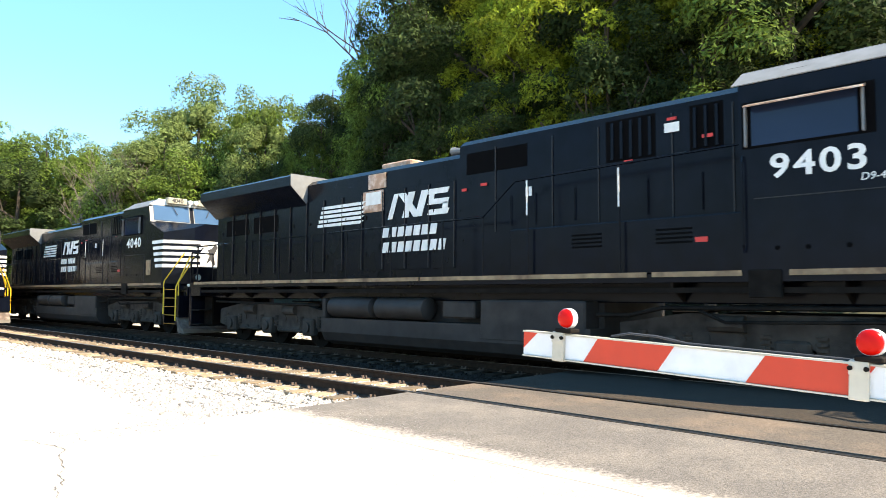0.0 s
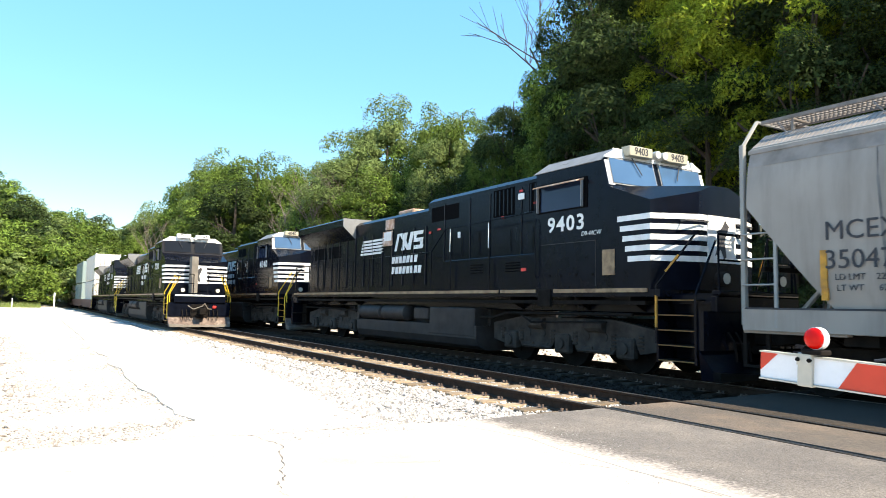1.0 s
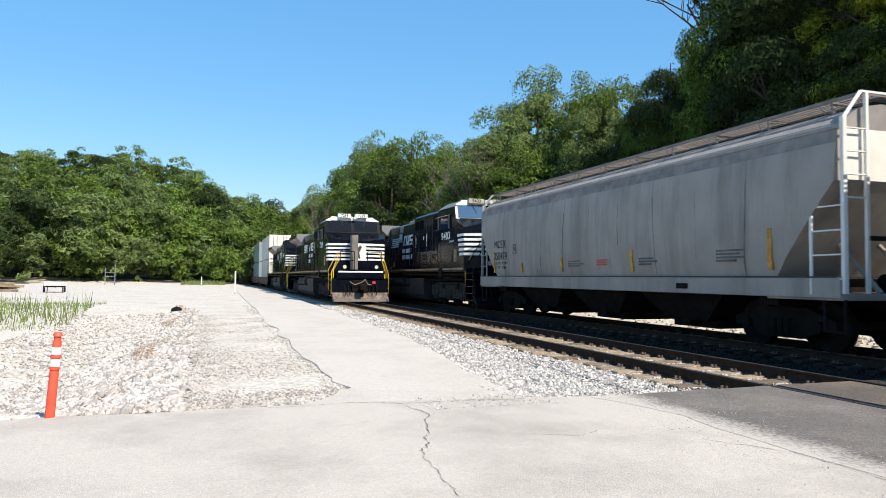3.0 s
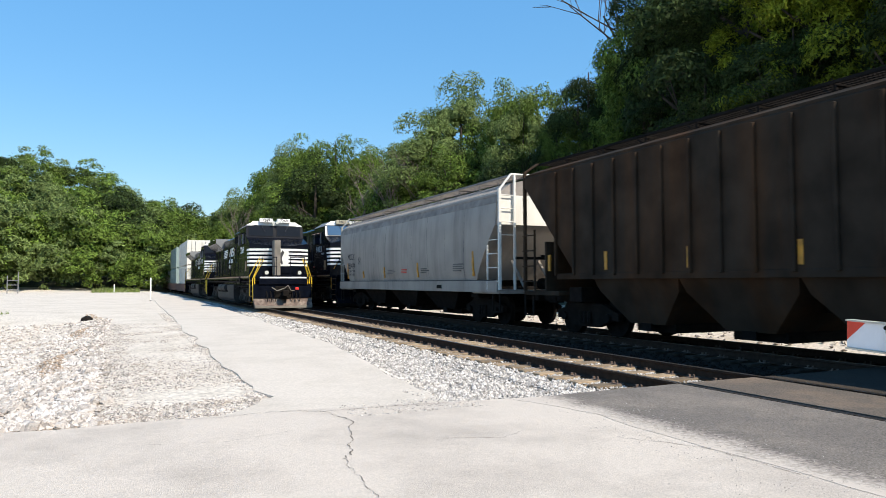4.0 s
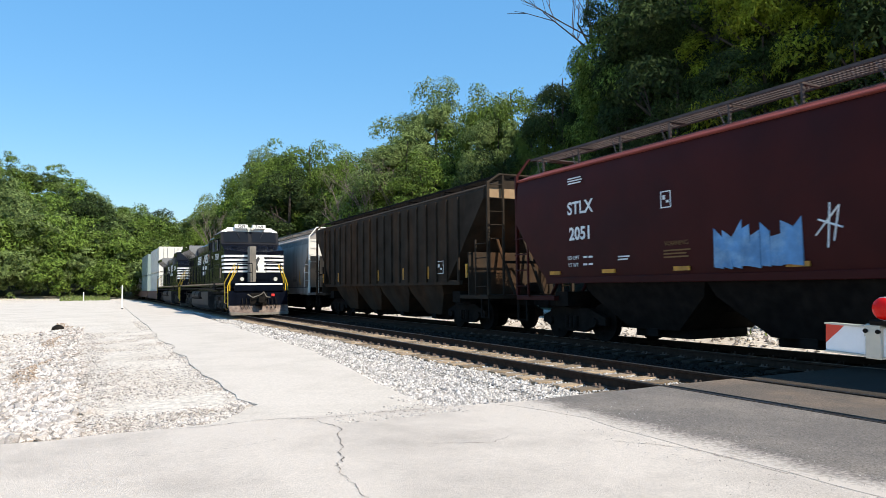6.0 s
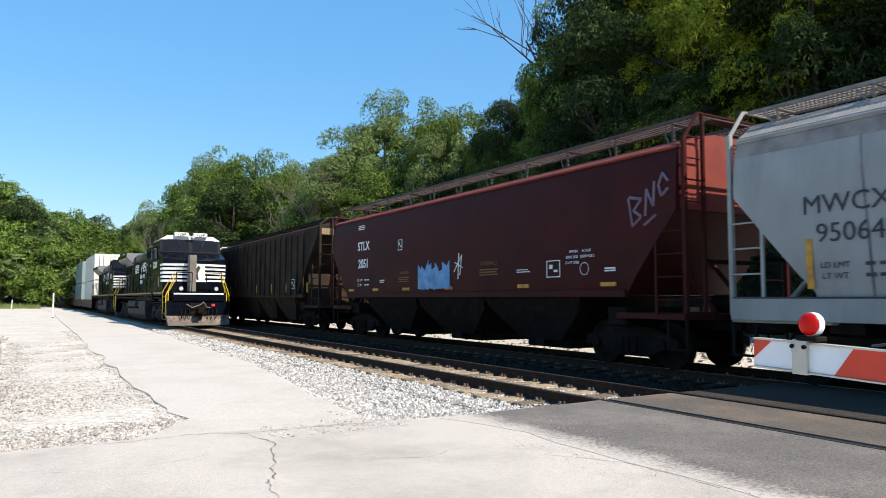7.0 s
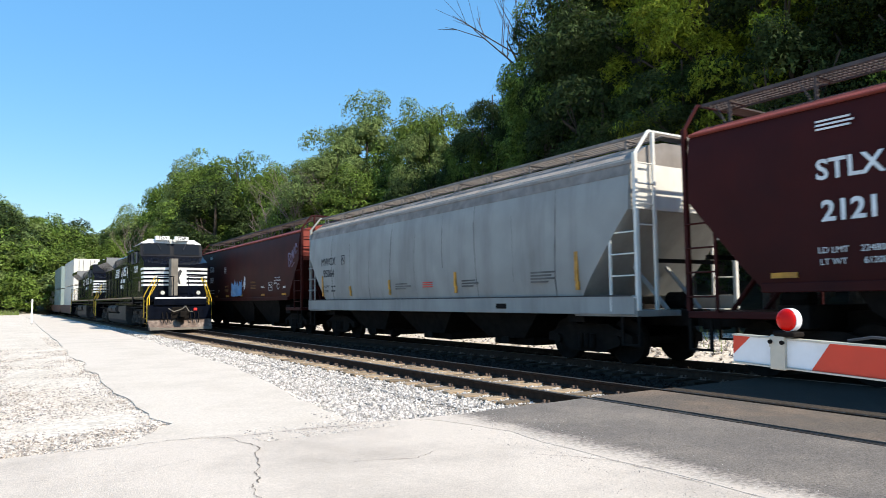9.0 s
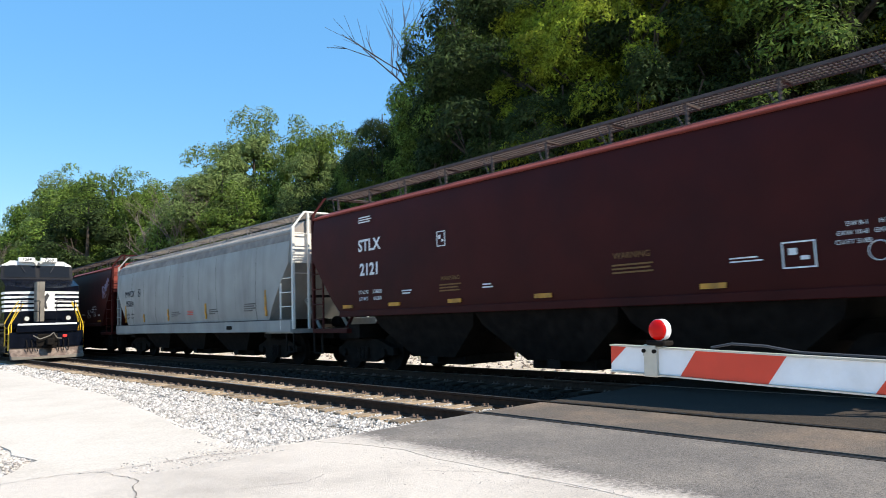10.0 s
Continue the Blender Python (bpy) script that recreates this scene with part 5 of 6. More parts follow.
        part("panel_joint", B().box(x - 0.01, x + 0.004, -8.3, -6.5, 2.76, 2.775).box(x - 0.01, x + 0.004, -8.3, -8.285, 1.8, 2.76), M_DOORLINE, cab)
        kn = B()
        for y in (-8.2, -7.7, -7.2, -6.8):
            kn.cyl((x, y, 2.05), (x + sx * 0.01, y, 2.05), 0.035, 8)
        part("drain_hole", kn, M_DARK, cab)
    lettering(number, 0.47, M_WHITE, cab, (-W - 0.004, -7.34, 3.19), bold=0.010, squeeze=1.18, space=1.16)
    lettering("D9-44CW", 0.14, M_WHITE, cab, (-W - 0.004, -8.15, 2.93), shear=0.2) if patched else None
    # stripes that wrap the nose
    for k in range(5):
        z = 3.10 - 0.205 * k
        part("nose_stripe", nose_solid(0.006, z - 0.01, z + 0.10, -8.92 - 0.07 * k), M_WHITE, cab, "white stripe wrapped round the nose")
    part("nose_patch", B().box(-0.42, 0.42, -10.222, -10.20, 2.28, 3.2), M_WHITE, cab, "white field on the nose")
    part("nose_emblem", B().prism([(-0.22, 2.4), (-0.05, 2.55), (0.05, 2.35), (0.12, 2.4), (0.06, 2.7), (0.2, 3.0), (0.1, 3.12), (-0.02, 2.95), (-0.16, 2.9), (-0.1, 2.7)], "y", -10.232, -10.222), M_INK, cab, "small black emblem")
    for sx in (-1, 1):
        part("ditch_light", B().cyl((sx * 0.85, -10.95, 1.92), (sx * 0.85, -10.78, 1.92), 0.13, 14), M_UNDER, lo)
        part("lens", B().cyl((sx * 0.85, -10.96, 1.92), (sx * 0.85, -10.95, 1.92), 0.10, 14), M_LENSW, lo, "round clear headlight lens")
        part("headlight", B().cyl((sx * 0.11, -8.72, 4.70), (sx * 0.11, -8.5, 4.70), 0.085, 14), M_LENSW, cab, "twin headlight")
    for sx in (-1, 1):
        part("nose_grab_iron", B().tube([(sx * 0.5, -10.2, 3.05), (sx * 0.5, -10.3, 3.05), (sx * 1.0, -10.2, 3.05), (sx * 1.0, -10.05, 3.05)], 0.014), M_INK, cab)
        part("sand_filler", B().box(sx * 0.95 - 0.12, sx * 0.95 + 0.12, -9.5, -9.25, 3.58, 3.68, 0.02), M_BLACK, cab)
        part("cab_grab_iron", B().tube([(sx * 1.58, -6.36, 2.0), (sx * 1.62, -6.36, 2.1), (sx * 1.62, -6.36, 3.3), (sx * 1.58, -6.36, 3.4)], 0.014), M_BLACK, cab)
        part("cab_vent", B().box(sx * 1.2, sx * 1.35, -7.2, -6.9, 4.55, 4.62, 0.02), M_UNDER, cab)
        part("cable_tray", B().box(sx * 1.08, sx * 1.5, -9.6, 10.2, 1.42, 1.5), M_UNDER, lo)
        for y in (-9.2, -7.6, -5.2, 4.6, 6.2, 8.0, 9.4):
            part("outrigger", B().prism([(sx * 1.05, 1.27), (sx * 1.05, 1.58), (sx * 1.5, 1.58), (sx * 1.5, 1.5)], "y", y - 0.02, y + 0.02), M_UNDER, lo)
    # front platform, steps, pilot and rails
    part("front_platform", B().box(-1.2, 1.2, -10.95, -10.0, 1.45, 1.62).box(-1.25, 1.25, -11.03, -10.9, 1.30, 1.60, 0.02), M_BLACK, lo)
    part("anticlimber", B().box(-1.2, 1.2, -11.06, -10.88, 1.61, 1.70, 0.02), M_WHITE if modern else M_BLACK, lo)
    part("pilot", B().prism([(-1.5, 0.62), (1.5, 0.62), (1.5, 1.32), (-1.5, 1.32)], "y", -10.95, -10.8), M_BLACK, lo)
    b = B().prism([(-1.45, 0.10), (1.45, 0.10), (1.52, 0.66), (-1.52, 0.66)], "y", -11.25, -10.85)
    b.cut((0, -11.25, 0.1), Vector((0, -0.8, 0.6)).normalized())
    part("plow", b, M_PLOW if modern else M_BLACK, lo, "scuffed snow plow")
    hm = M_UNDER
    part("plow_lip", B().prism([(-1.45, 0.10), (1.45, 0.10), (1.47, 0.26), (0.55, 0.20), (-0.55, 0.20), (-1.47, 0.26)], "y", -11.268, -11.10), M_DOOR if modern else M_UNDER, lo, "worn lower edge of the plow")
    part("coupler_pocket", B().box(-0.42, 0.42, -11.0, -10.96, 0.62, 1.22, 0.03).box(-0.22, 0.22, -11.3, -10.98, 0.55, 0.70, 0.03), M_UNDER, lo)
    for sx in (-1, 1):
        for k in range(3):
            part("air_hose", B().tube([(sx * (0.45 + 0.2 * k), -10.97, 0.95), (sx * (0.45 + 0.2 * k), -11.1, 0.75), (sx * (0.42 + 0.2 * k), -11.12, 0.42)], 0.022), hm, lo)
    part("jumper_cable", B().tube([(-0.6, -11.07, 1.15), (-0.35, -11.16, 0.98), (0.05, -11.17, 1.12), (0.2, -11.16, 1.26), (0.35, -11.16, 1.0), (0.55, -11.07, 0.98)], 0.024), M_DOOR if modern else M_UNDER, lo)
    part("marker", B().box(0.62, 0.80, -11.0, -10.94, 1.02, 1.16, 0.02), M_RED, lo)
    coupler(lo, -10.9, -1)
    coupler(lo, 10.9, 1)
    part("rear_platform", B().box(-1.5, 1.5, 10.3, 11.0, 1.3, 1.72, 0.02), M_BLACK, lo)
    part("rear_pilot", B().box(-1.5, 1.5, 10.85, 11.0, 0.35, 1.3, 0.02), M_BLACK, lo)
    for sx in (-1, 1):
        sw = part("stairwell", B().box(sx * 0.95, sx * 1.0, -10.75, -9.9, 0.40, 1.65).box(sx * 1.0, sx * 1.5, -9.93, -9.88, 0.35, 1.65).box(sx * 1.0, sx * 1.5, -10.80, -10.75, 0.35, 0.8), M_BLACK, lo)
        for k in range(5):
            z = 0.40 + 0.28 * k
            part("step", B().box(sx * 1.0, sx * 1.5, -10.75, -9.93, z - 0.02, z + 0.01), M_UNDER, sw)
            part("step_edge", B().box(sx * 1.5, sx * 1.515, -10.75, -9.93, z - 0.014, z + 0.006), M_TAG if modern else M_FADED, sw, "worn yellow step edge")
        yel = part("grab_rail", B().tube([(sx * 1.53, -9.9, 0.7), (sx * 1.53, -9.9, 1.8), (sx * 1.25, -10.3, 2.45), (sx * 1.1, -10.45, 2.75)], 0.022), M_YELLOW if modern else M_BLACK, lo, "grab rail at the steps")
        if not modern:
            part("rail_sleeve", B().cyl((sx * 1.43, -10.04, 2.05), (sx * 1.29, -10.24, 2.37), 0.027, 8).cyl((sx * 1.53, -9.9, 1.0), (sx * 1.53, -9.9, 1.6), 0.025, 8), M_TAG, yel, "worn yellow grip")
        part("grab_rail", B().tube([(sx * 1.53, -10.8, 0.5), (sx * 1.53, -10.8, 1.6), (sx * 1.15, -10.95, 2.6)], 0.022), M_YELLOW if modern else M_BLACK, lo)
        if modern:
            part("grab_rail", B().tube([(sx * 1.42, -10.75, 0.6), (sx * 1.42, -10.75, 1.75), (sx * 1.12, -10.9, 2.35), (sx * 1.0, -10.9, 2.6)], 0.02), M_YELLOW, lo, "yellow grab rail at the steps")
        part("front_rail", B().tube([(sx * 1.1, -10.97, 1.7), (sx * 1.1, -10.97, 2.72), (sx * 0.35, -10.97, 2.72), (sx * 0.35, -10.97, 1.7)], 0.022).tube([(sx * 1.1, -10.97, 2.25), (sx * 0.35, -10.97, 2.25)], 0.018), M_BLACK, lo)
        # side handrail, stepping up beside the raised blower housing
        hr = part("handrail", B().tube([(sx * 1.5, 10.6, 2.85), (sx * 1.5, -1.3, 2.9), (sx * 1.5, -2.1, 3.52), (sx * 1.45, -6.3, 3.62)], 0.022), M_BLACK, lo)
        for y in (10.5, 8.9, 7.3, 5.9, 4.4, 3.0, 1.4, -0.2, -1.3):
            part("stanchion", B().cyl((sx * 1.5, y, 1.74), (sx * 1.5, y, 2.88), 0.022, 6), M_BLACK, hr)
        for y in (-2.4, -4.3):
            part("stanchion", B().cyl((sx * 1.5, y, 1.74), (sx * 1.5, y, 3.54), 0.022, 6), M_BLACK, hr)
            part("stanchion_cap", B().box(sx * 1.52, sx * 1.53, y - 0.014, y + 0.014, 2.85, 3.5), M_WHITE, hr)
        part("rear_grab_rail", B().tube([(sx * 1.5, 10.95, 0.5), (sx * 1.5, 10.95, 2.4), (sx * 1.1, 10.95, 2.85)], 0.022), M_YELLOW if modern else M_BLACK, lo)
        part("rear_steps", B().box(sx * 1.05, sx * 1.5, 10.35, 10.9, 0.4, 0.44).box(sx * 1.05, sx * 1.5, 10.35, 10.9, 0.85, 0.89).box(sx * 1.0, sx * 1.05, 10.35, 10.9, 0.38, 1.3), M_UNDER, lo)
    part("roof_antenna", B().box(-0.4, 0.4, -7.6, -7.0, 4.77, 4.83, 0.02).cyl((0.5, -7.9, 4.77), (0.5, -7.9, 4.89), 0.06, 10).cyl((-0.6, -6.8, 4.77), (-0.6, -6.8, 4.89), 0.05, 10), M_UNDER, cab)
    if door:
        part("open_nose_door", B().box(-0.44, -0.36, -10.80, -10.215, 1.78, 3.62, 0.01).box(-0.36, -0.12, -10.80, -10.76, 1.78, 3.62, 0.01), M_DOOR, cab, "nose door standing open")
    return lo


locos = [(locomotive("9403", "black diesel locomotive with a patched hood and white nose stripes", "locomotives of the passing train", False, True, True), 10.05),
         (locomotive("4040", "black diesel locomotive with white nose stripes and yellow rails", "locomotives of the passing train", True, True), 32.75)]
cars = [(grey_hopper("grey covered hopper car with rust-grimed roof", -10.0, "MCEX", "350474", M_HGREY, 0.22, ("223500", "62500")), -10.0),
        (brown_hopper("rusty brown ribbed covered hopper car", -28.4), -28.4),
        (red_hopper("oxide-red covered hopper car with sprayed paint", -46.9, "STLX", "2051", True), -46.9),
        (grey_hopper("pale grey covered hopper car with stained seams", -64.4, "MWCX", "95064", M_HLIGHT), -64.4),
        (red_hopper("oxide-red covered hopper car with white lettering", -82.1, "STLX", "2121", False, ("224800", "61200")), -82.1)]
for ob, u in locos + cars:
    ob.matrix_basis = pose(TRACKS[1], u, 0)

# the waiting train on the near track
lead = locomotive("7269", "black diesel locomotive standing with its nose door open", "locomotives of the waiting train", True, door=True)
lead.matrix_basis = pose(TRACKS[0] + 0.06, 36.2 + 11.1, -0.08)
second = copy_thing(lead, pose(TRACKS[0] + 0.12, 36.2 + 11.1 + 22.4, -0.08))
tagged(second, "black diesel locomotive coupled behind the leading one")


def container(x, y, z, length, material, label):
    c = thing("container", label, "container", group="stacked containers", at=pose(x, y, z))
    part("box", B().box(-1.22, 1.22, 0, length, 0.05, 2.85, 0.03), material, c)
    for sx in (-1, 1):
        ribs = B().box(sx * 1.215, sx * 1.225, 0.2, length - 0.2, 0.15, 2.75)
        for k in range(int(length / 0.5)):
            ribs.box(sx * 1.22, sx * 1.255, 0.3 + k * 0.5, 0.55 + k * 0.5, 0.2, 2.7)
        part("side_corrugation", ribs, material, c)
    for sx in (-1, 1):
        part("corner_post", B().box(sx * 1.14, sx * 1.24, -0.02, 0.1, 0, 2.9), material, c)
        for x in (0.35, 0.75):
            part("lock_rod", B().cyl((sx * x, -0.02, 0.2), (sx * x, -0.02, 2.7), 0.03, 6), M_ROOF, c)


def well_car(y):
    w = thing("well_car", "brown double-stack well car under containers", "well car", group="well cars", at=pose(TRACKS[0] + 0.3, y, -0.05))
    for sx in (-1, 1):
        part("side_sill", B().prism([(0, 0.55), (0, 1.25), (17.6, 1.25), (17.6, 0.55), (15.6, 0.35), (2.0, 0.35)], "x", sx * 1.28, sx * 1.40), M_WELL, w)
    part("floor", B().box(-1.3, 1.3, 2.2, 15.4, 0.36, 0.45), M_WELL, w)
    for yy in (1.0, 16.6):
        part("end_deck", B().box(-1.3, 1.3, yy - 1.2, yy + 1.2, 0.95, 1.15), M_WELL, w)
        freight_truck(w, yy, False)
    coupler(w, -0.1, -1)


for k, y in enumerate((81.7, 99.8, 117.9, 136.0)):
    well_car(y)
    c0 = y + 2.6
    container(TRACKS[0] + 0.3, c0, 0.42, 12.2, M_CONT_W if k % 2 == 0 else M_CONT_G, "white corrugated shipping container" if k % 2 == 0 else "grey-green corrugated shipping container")
    container(TRACKS[0] + 0.3, c0, 3.33, 12.2, M_CONT_W if k != 1 else M_CONT_G, "white corrugated shipping container on top of another" if k != 1 else "grey-green corrugated shipping container on top of another")


def motions():
    """The train on the far track rolls away along +y at an even speed, its wheels turning; the gate arm sways."""
    times = [0, 1 / 30, 0.1] + [0.5 * k for k in range(1, 20)] + [9.9, 10 - 1 / 30, 10]
    for ob, u in locos + cars:
        walk(ob, [(t, pose(TRACKS[1], u + SPEED * t, 0)) for t in times])
    for ws, y, r in TURNING:
        walk(ws, [(k / 15, pose(0, y, r, -math.degrees(SPEED * k / 15 / r))) for k in range(151)])
    # the long arm sways on its mast in the wind of the train
    sway = [(0, 0), (1.5, 0), (2.5, 0.05), (4.0, 0.13), (4.5, 0.19), (5.0, 0.16), (5.7, 0.06), (6.3, 0), (8.0, 0), (10, 0)]
    walk(gate_arm, [(t, pose(d, 0, 1.14, 2.3, 0, -math.degrees(d / 6.0))) for t, d in sway])


# ---- woods ----
def quick_mesh(name, v, material):
    """A mesh of loose triangles; v is an array of corner places."""
    n = len(v)
    me = bpy.data.meshes.new(name)
    me.vertices.add(n)
    me.vertices.foreach_set("co", v.astype(np.float32).ravel())
    me.loops.add(n)
    me.loops.foreach_set("vertex_index", np.arange(n, dtype=np.int32))
    me.polygons.add(n // 3)
    me.polygons.foreach_set("loop_start", np.arange(0, n, 3, dtype=np.int32))
    me.update(calc_edges=True)
    me.materials.append(material)
    return me


def leaf_corners(pts, out, size, rng, jitter=0.45):
    """Small leaf sprays at pts, turned mostly outwards and up."""
    n = len(pts)
    nor = out * 0.85 + rng.normal(0, jitter, (n, 3)) + np.array([0, 0, 0.22])
    nor /= np.linalg.norm(nor, axis=1)[:, None] + 1e-9
    t = np.cross(nor, rng.normal(0, 1, (n, 3)))
    t /= np.linalg.norm(t, axis=1)[:, None] + 1e-9
    u = np.cross(nor, t)
    s = (size * rng.uniform(0.5, 1.3, n))[:, None]
    bend = nor * s * rng.uniform(-0.4, 0.1, n)[:, None]
    k = rng.uniform(0.5, 1.0, (n, 1))
    c = [pts - t * s * k, pts + u * s * 0.6 - t * s * 0.1 + bend * 0.5, pts + t * s - u * s * (1.1 - k) + bend]
    return np.stack(c, 1).reshape(-1, 3)


ICO = bmesh.new()
bmesh.ops.create_icosphere(ICO, subdivisions=1, radius=1)
ICO_V = np.array([v.co[:] for f in ICO.faces for v in f.verts]).reshape(-1, 3)
ICO.free()


def crown_shape(rng, h, w, base, clumps, fine):
    """Clumps of an uneven crown: their centres, radii and outward ways."""
    half = (h - base) / 2
    c = rng.normal(0, 1, (clumps, 3))
    c[:, 2] += 0.15
    c /= np.linalg.norm(c, axis=1)[:, None]
    r = w * fine * rng.uniform(0.55, 1.25, clumps)
    reach = rng.uniform(0.45, 1.0, clumps) ** 0.6
    lobes = 0.86 + 0.22 * np.sin(np.arctan2(c[:, 1], c[:, 0]) * 3 + rng.uniform(0, 6)) * np.cos(c[:, 2] * 3 + rng.uniform(0, 6))
    ctr = c * (reach * lobes)[:, None] * np.array([w / 2, w / 2, half * 0.93])
    ctr[:, :2] *= (1.05 - 0.38 * np.clip(ctr[:, 2:3] / half, -0.3, 1))
    ctr[:, 2] += base + half * 0.97
    ctr[:, 2] = np.minimum(ctr[:, 2], h - r * 0.8)
    return ctr, r, c


def crown_leaves(rng, ctr, r, c, count):
    """Leaf places over the outer side of every clump, and the way that each one faces."""
    share = r ** 2 / np.sum(r ** 2)
    which = rng.choice(len(r), count, p=share)
    d = rng.normal(0, 1, (count, 3))
    d /= np.linalg.norm(d, axis=1)[:, None]
    inner = np.sum(d * c[which], 1) < -0.25
    d[inner] *= -1
    d[d[:, 2] < -0.3, 2] *= -1
    lump = 1 + 0.16 * np.sin(d[:, 0] * 7 + which) * np.sin(d[:, 1] * 6 + which * 2) + 0.1 * np.sin(d[:, 2] * 9 + which)
    far = rng.uniform(0.55, 1.12, count) ** 0.6 * lump
    p = ctr[which] + d * (r[which] * far)[:, None] * np.array([1, 1, 0.82])
    return p, d


def crown_core(ctr, r):
    """The dense inner foliage round the middle of a crown."""
    off = np.abs(ctr - ctr.mean(0))
    keep = np.sum((off / (off.max(0) + 1e-6)) ** 2, 1) < 0.42
    ctr, r = ctr[keep], r[keep]
    v = ICO_V[None] * (r * 0.6)[:, None, None] * np.array([1, 1, 0.82])
    return (v + ctr[:, None]).reshape(-1, 3)


def limbs(b, rng, p, d, length, r, depth):
    q = p + d * length
    b.cyl(p, q, r, 6, r * 0.6)
    if depth:
        for k in range(rng.randint(2, 3)):
            nd = (d + Vector((rng.uniform(-1, 1), rng.uniform(-1, 1), rng.uniform(-0.1, 0.7))) * 0.75).normalized()
            limbs(b, rng, p + d * length * rng.uniform(0.55, 1.0), nd, length * rng.uniform(0.55, 0.75), r * 0.55, depth - 1)


def tree(h, w, base, clumps, fine, count, leaf, material, seed, label):
    t = thing("tree", label, "tree", group="trees along the line")
    rng = random.Random(seed)
    b = B()
    b.cyl((0, 0, -1.0), (0, 0, h * 0.45), 0.020 * h, 8, 0.012 * h)
    b.cyl((0, 0, h * 0.45), (rng.uniform(-0.4, 0.4), rng.uniform(-0.4, 0.4), h * 0.85), 0.012 * h, 6, 0.003 * h)
    for k in range(6):
        a = rng.uniform(0, 6.28)
        limbs(b, rng, Vector((0, 0, h * rng.uniform(0.2, 0.6))), Vector((math.cos(a), math.sin(a), 0.7)).normalized(), w * 0.28, 0.007 * h, 1)
    part("trunk", b, M_BARK, t)
    nrng = np.random.RandomState(seed)
    ctr, r, c = crown_shape(nrng, h, w, base, clumps, fine)
    p, d = crown_leaves(nrng, ctr, r, c, count)
    v = leaf_corners(p, d, leaf, nrng)
    if count < 30000:
        v = np.concatenate([crown_core(ctr, r), v])
    cr = new("crown", quick_mesh("crown", v, material))
    cr.parent = t
    return t


def bare_tree(h, seed, label, x, y, lean=0.0, wood_mat=M_DEADWOOD):
    t = thing("bare_tree", label, "tree", at=pose(x, y, level(x, y), 0, lean, 0))
    rng = random.Random(seed)
    b = B()
    top = Vector((0, 0, h * 0.45))
    b.cyl((0, 0, -0.5), top, 0.016 * h, 8, 0.009 * h)
    for k in range(7):
        a = rng.uniform(0, 6.28)
        limbs(b, rng, Vector((0, 0, h * rng.uniform(0.3, 0.46))), Vector((math.cos(a) * 0.5, math.sin(a) * 0.5, 1.0)).normalized(), h * rng.uniform(0.15, 0.24), 0.0034 * h, 3)
    part("trunk", b, wood_mat, t, "leafless grey trunk and branches")
    return t


KINDS = [tree(18, 11, 1.0, 80, 0.135, 16000, 0.19, M_LEAF, 1, "broad green broadleaf tree in full summer leaf"),
         tree(18, 10, 0.5, 100, 0.11, 42000, 0.115, M_LEAF_D, 2, "broadleaf tree with shade put into its dark leaves"),
         tree(18, 10, 2.0, 110, 0.095, 45000, 0.105, M_LEAF_Y, 3, "yellow-green broadleaf tree catching the sun"),
         tree(18, 9.0, 4.5, 90, 0.13, 15000, 0.165, M_LEAF_P, 4, "tall pale green tree with an airy crown"),
         tree(18, 12, 0.3, 110, 0.11, 45000, 0.120, M_LEAF_D, 5, "dense tree hung with vines, leaves darkened for shade"),
         tree(18, 10, 0.3, 75, 0.135, 15000, 0.19, M_LEAF, 6, "green broadleaf tree in full leaf"),
         tree(18, 11, 0.5, 110, 0.105, 45000, 0.110, M_LEAF, 8, "large green broadleaf tree at the wood's edge"),
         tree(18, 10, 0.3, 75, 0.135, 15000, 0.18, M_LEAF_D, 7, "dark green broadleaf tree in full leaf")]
for k, ob in enumerate(KINDS):
    ob.matrix_basis = pose(40 + 7 * k, -30 - 5 * k, level(40 + 7 * k, -30 - 5 * k))


def plant(kind, az, dist, top, wide=1.0, turn=0.0):
    """A tree at a bearing (degrees right of the track) and distance from the crossing, whose top stands at that height."""
    x, y = dist * math.sin(radians(az)), dist * math.cos(radians(az))
    z = level(x, y) - 0.2
    s = (top - z) / 16.7
    return copy_thing(KINDS[kind], pose(x, y, z, 0, 0, turn) @ Matrix.Diagonal((s * wide, s * wide, s, 1)))


# outline of the wood from the far left of the line round to the right: bearing, rise of the tops in degrees
SKYLINE = [(5.5, 6.0), (9.5, 8.5), (11.5, 11.5), (15, 12.5), (18.5, 12.0), (21.5, 12.8), (24, 15.5), (27.5, 15.0), (29.5, 16.2), (33, 16.8), (36, 17.0), (39.5, 18), (42, 23), (45, 27), (50, 31), (60, 34), (85, 36)]


def skyline(az):
    return float(np.interp(az, [a for a, _ in SKYLINE], [e for _, e in SKYLINE]))


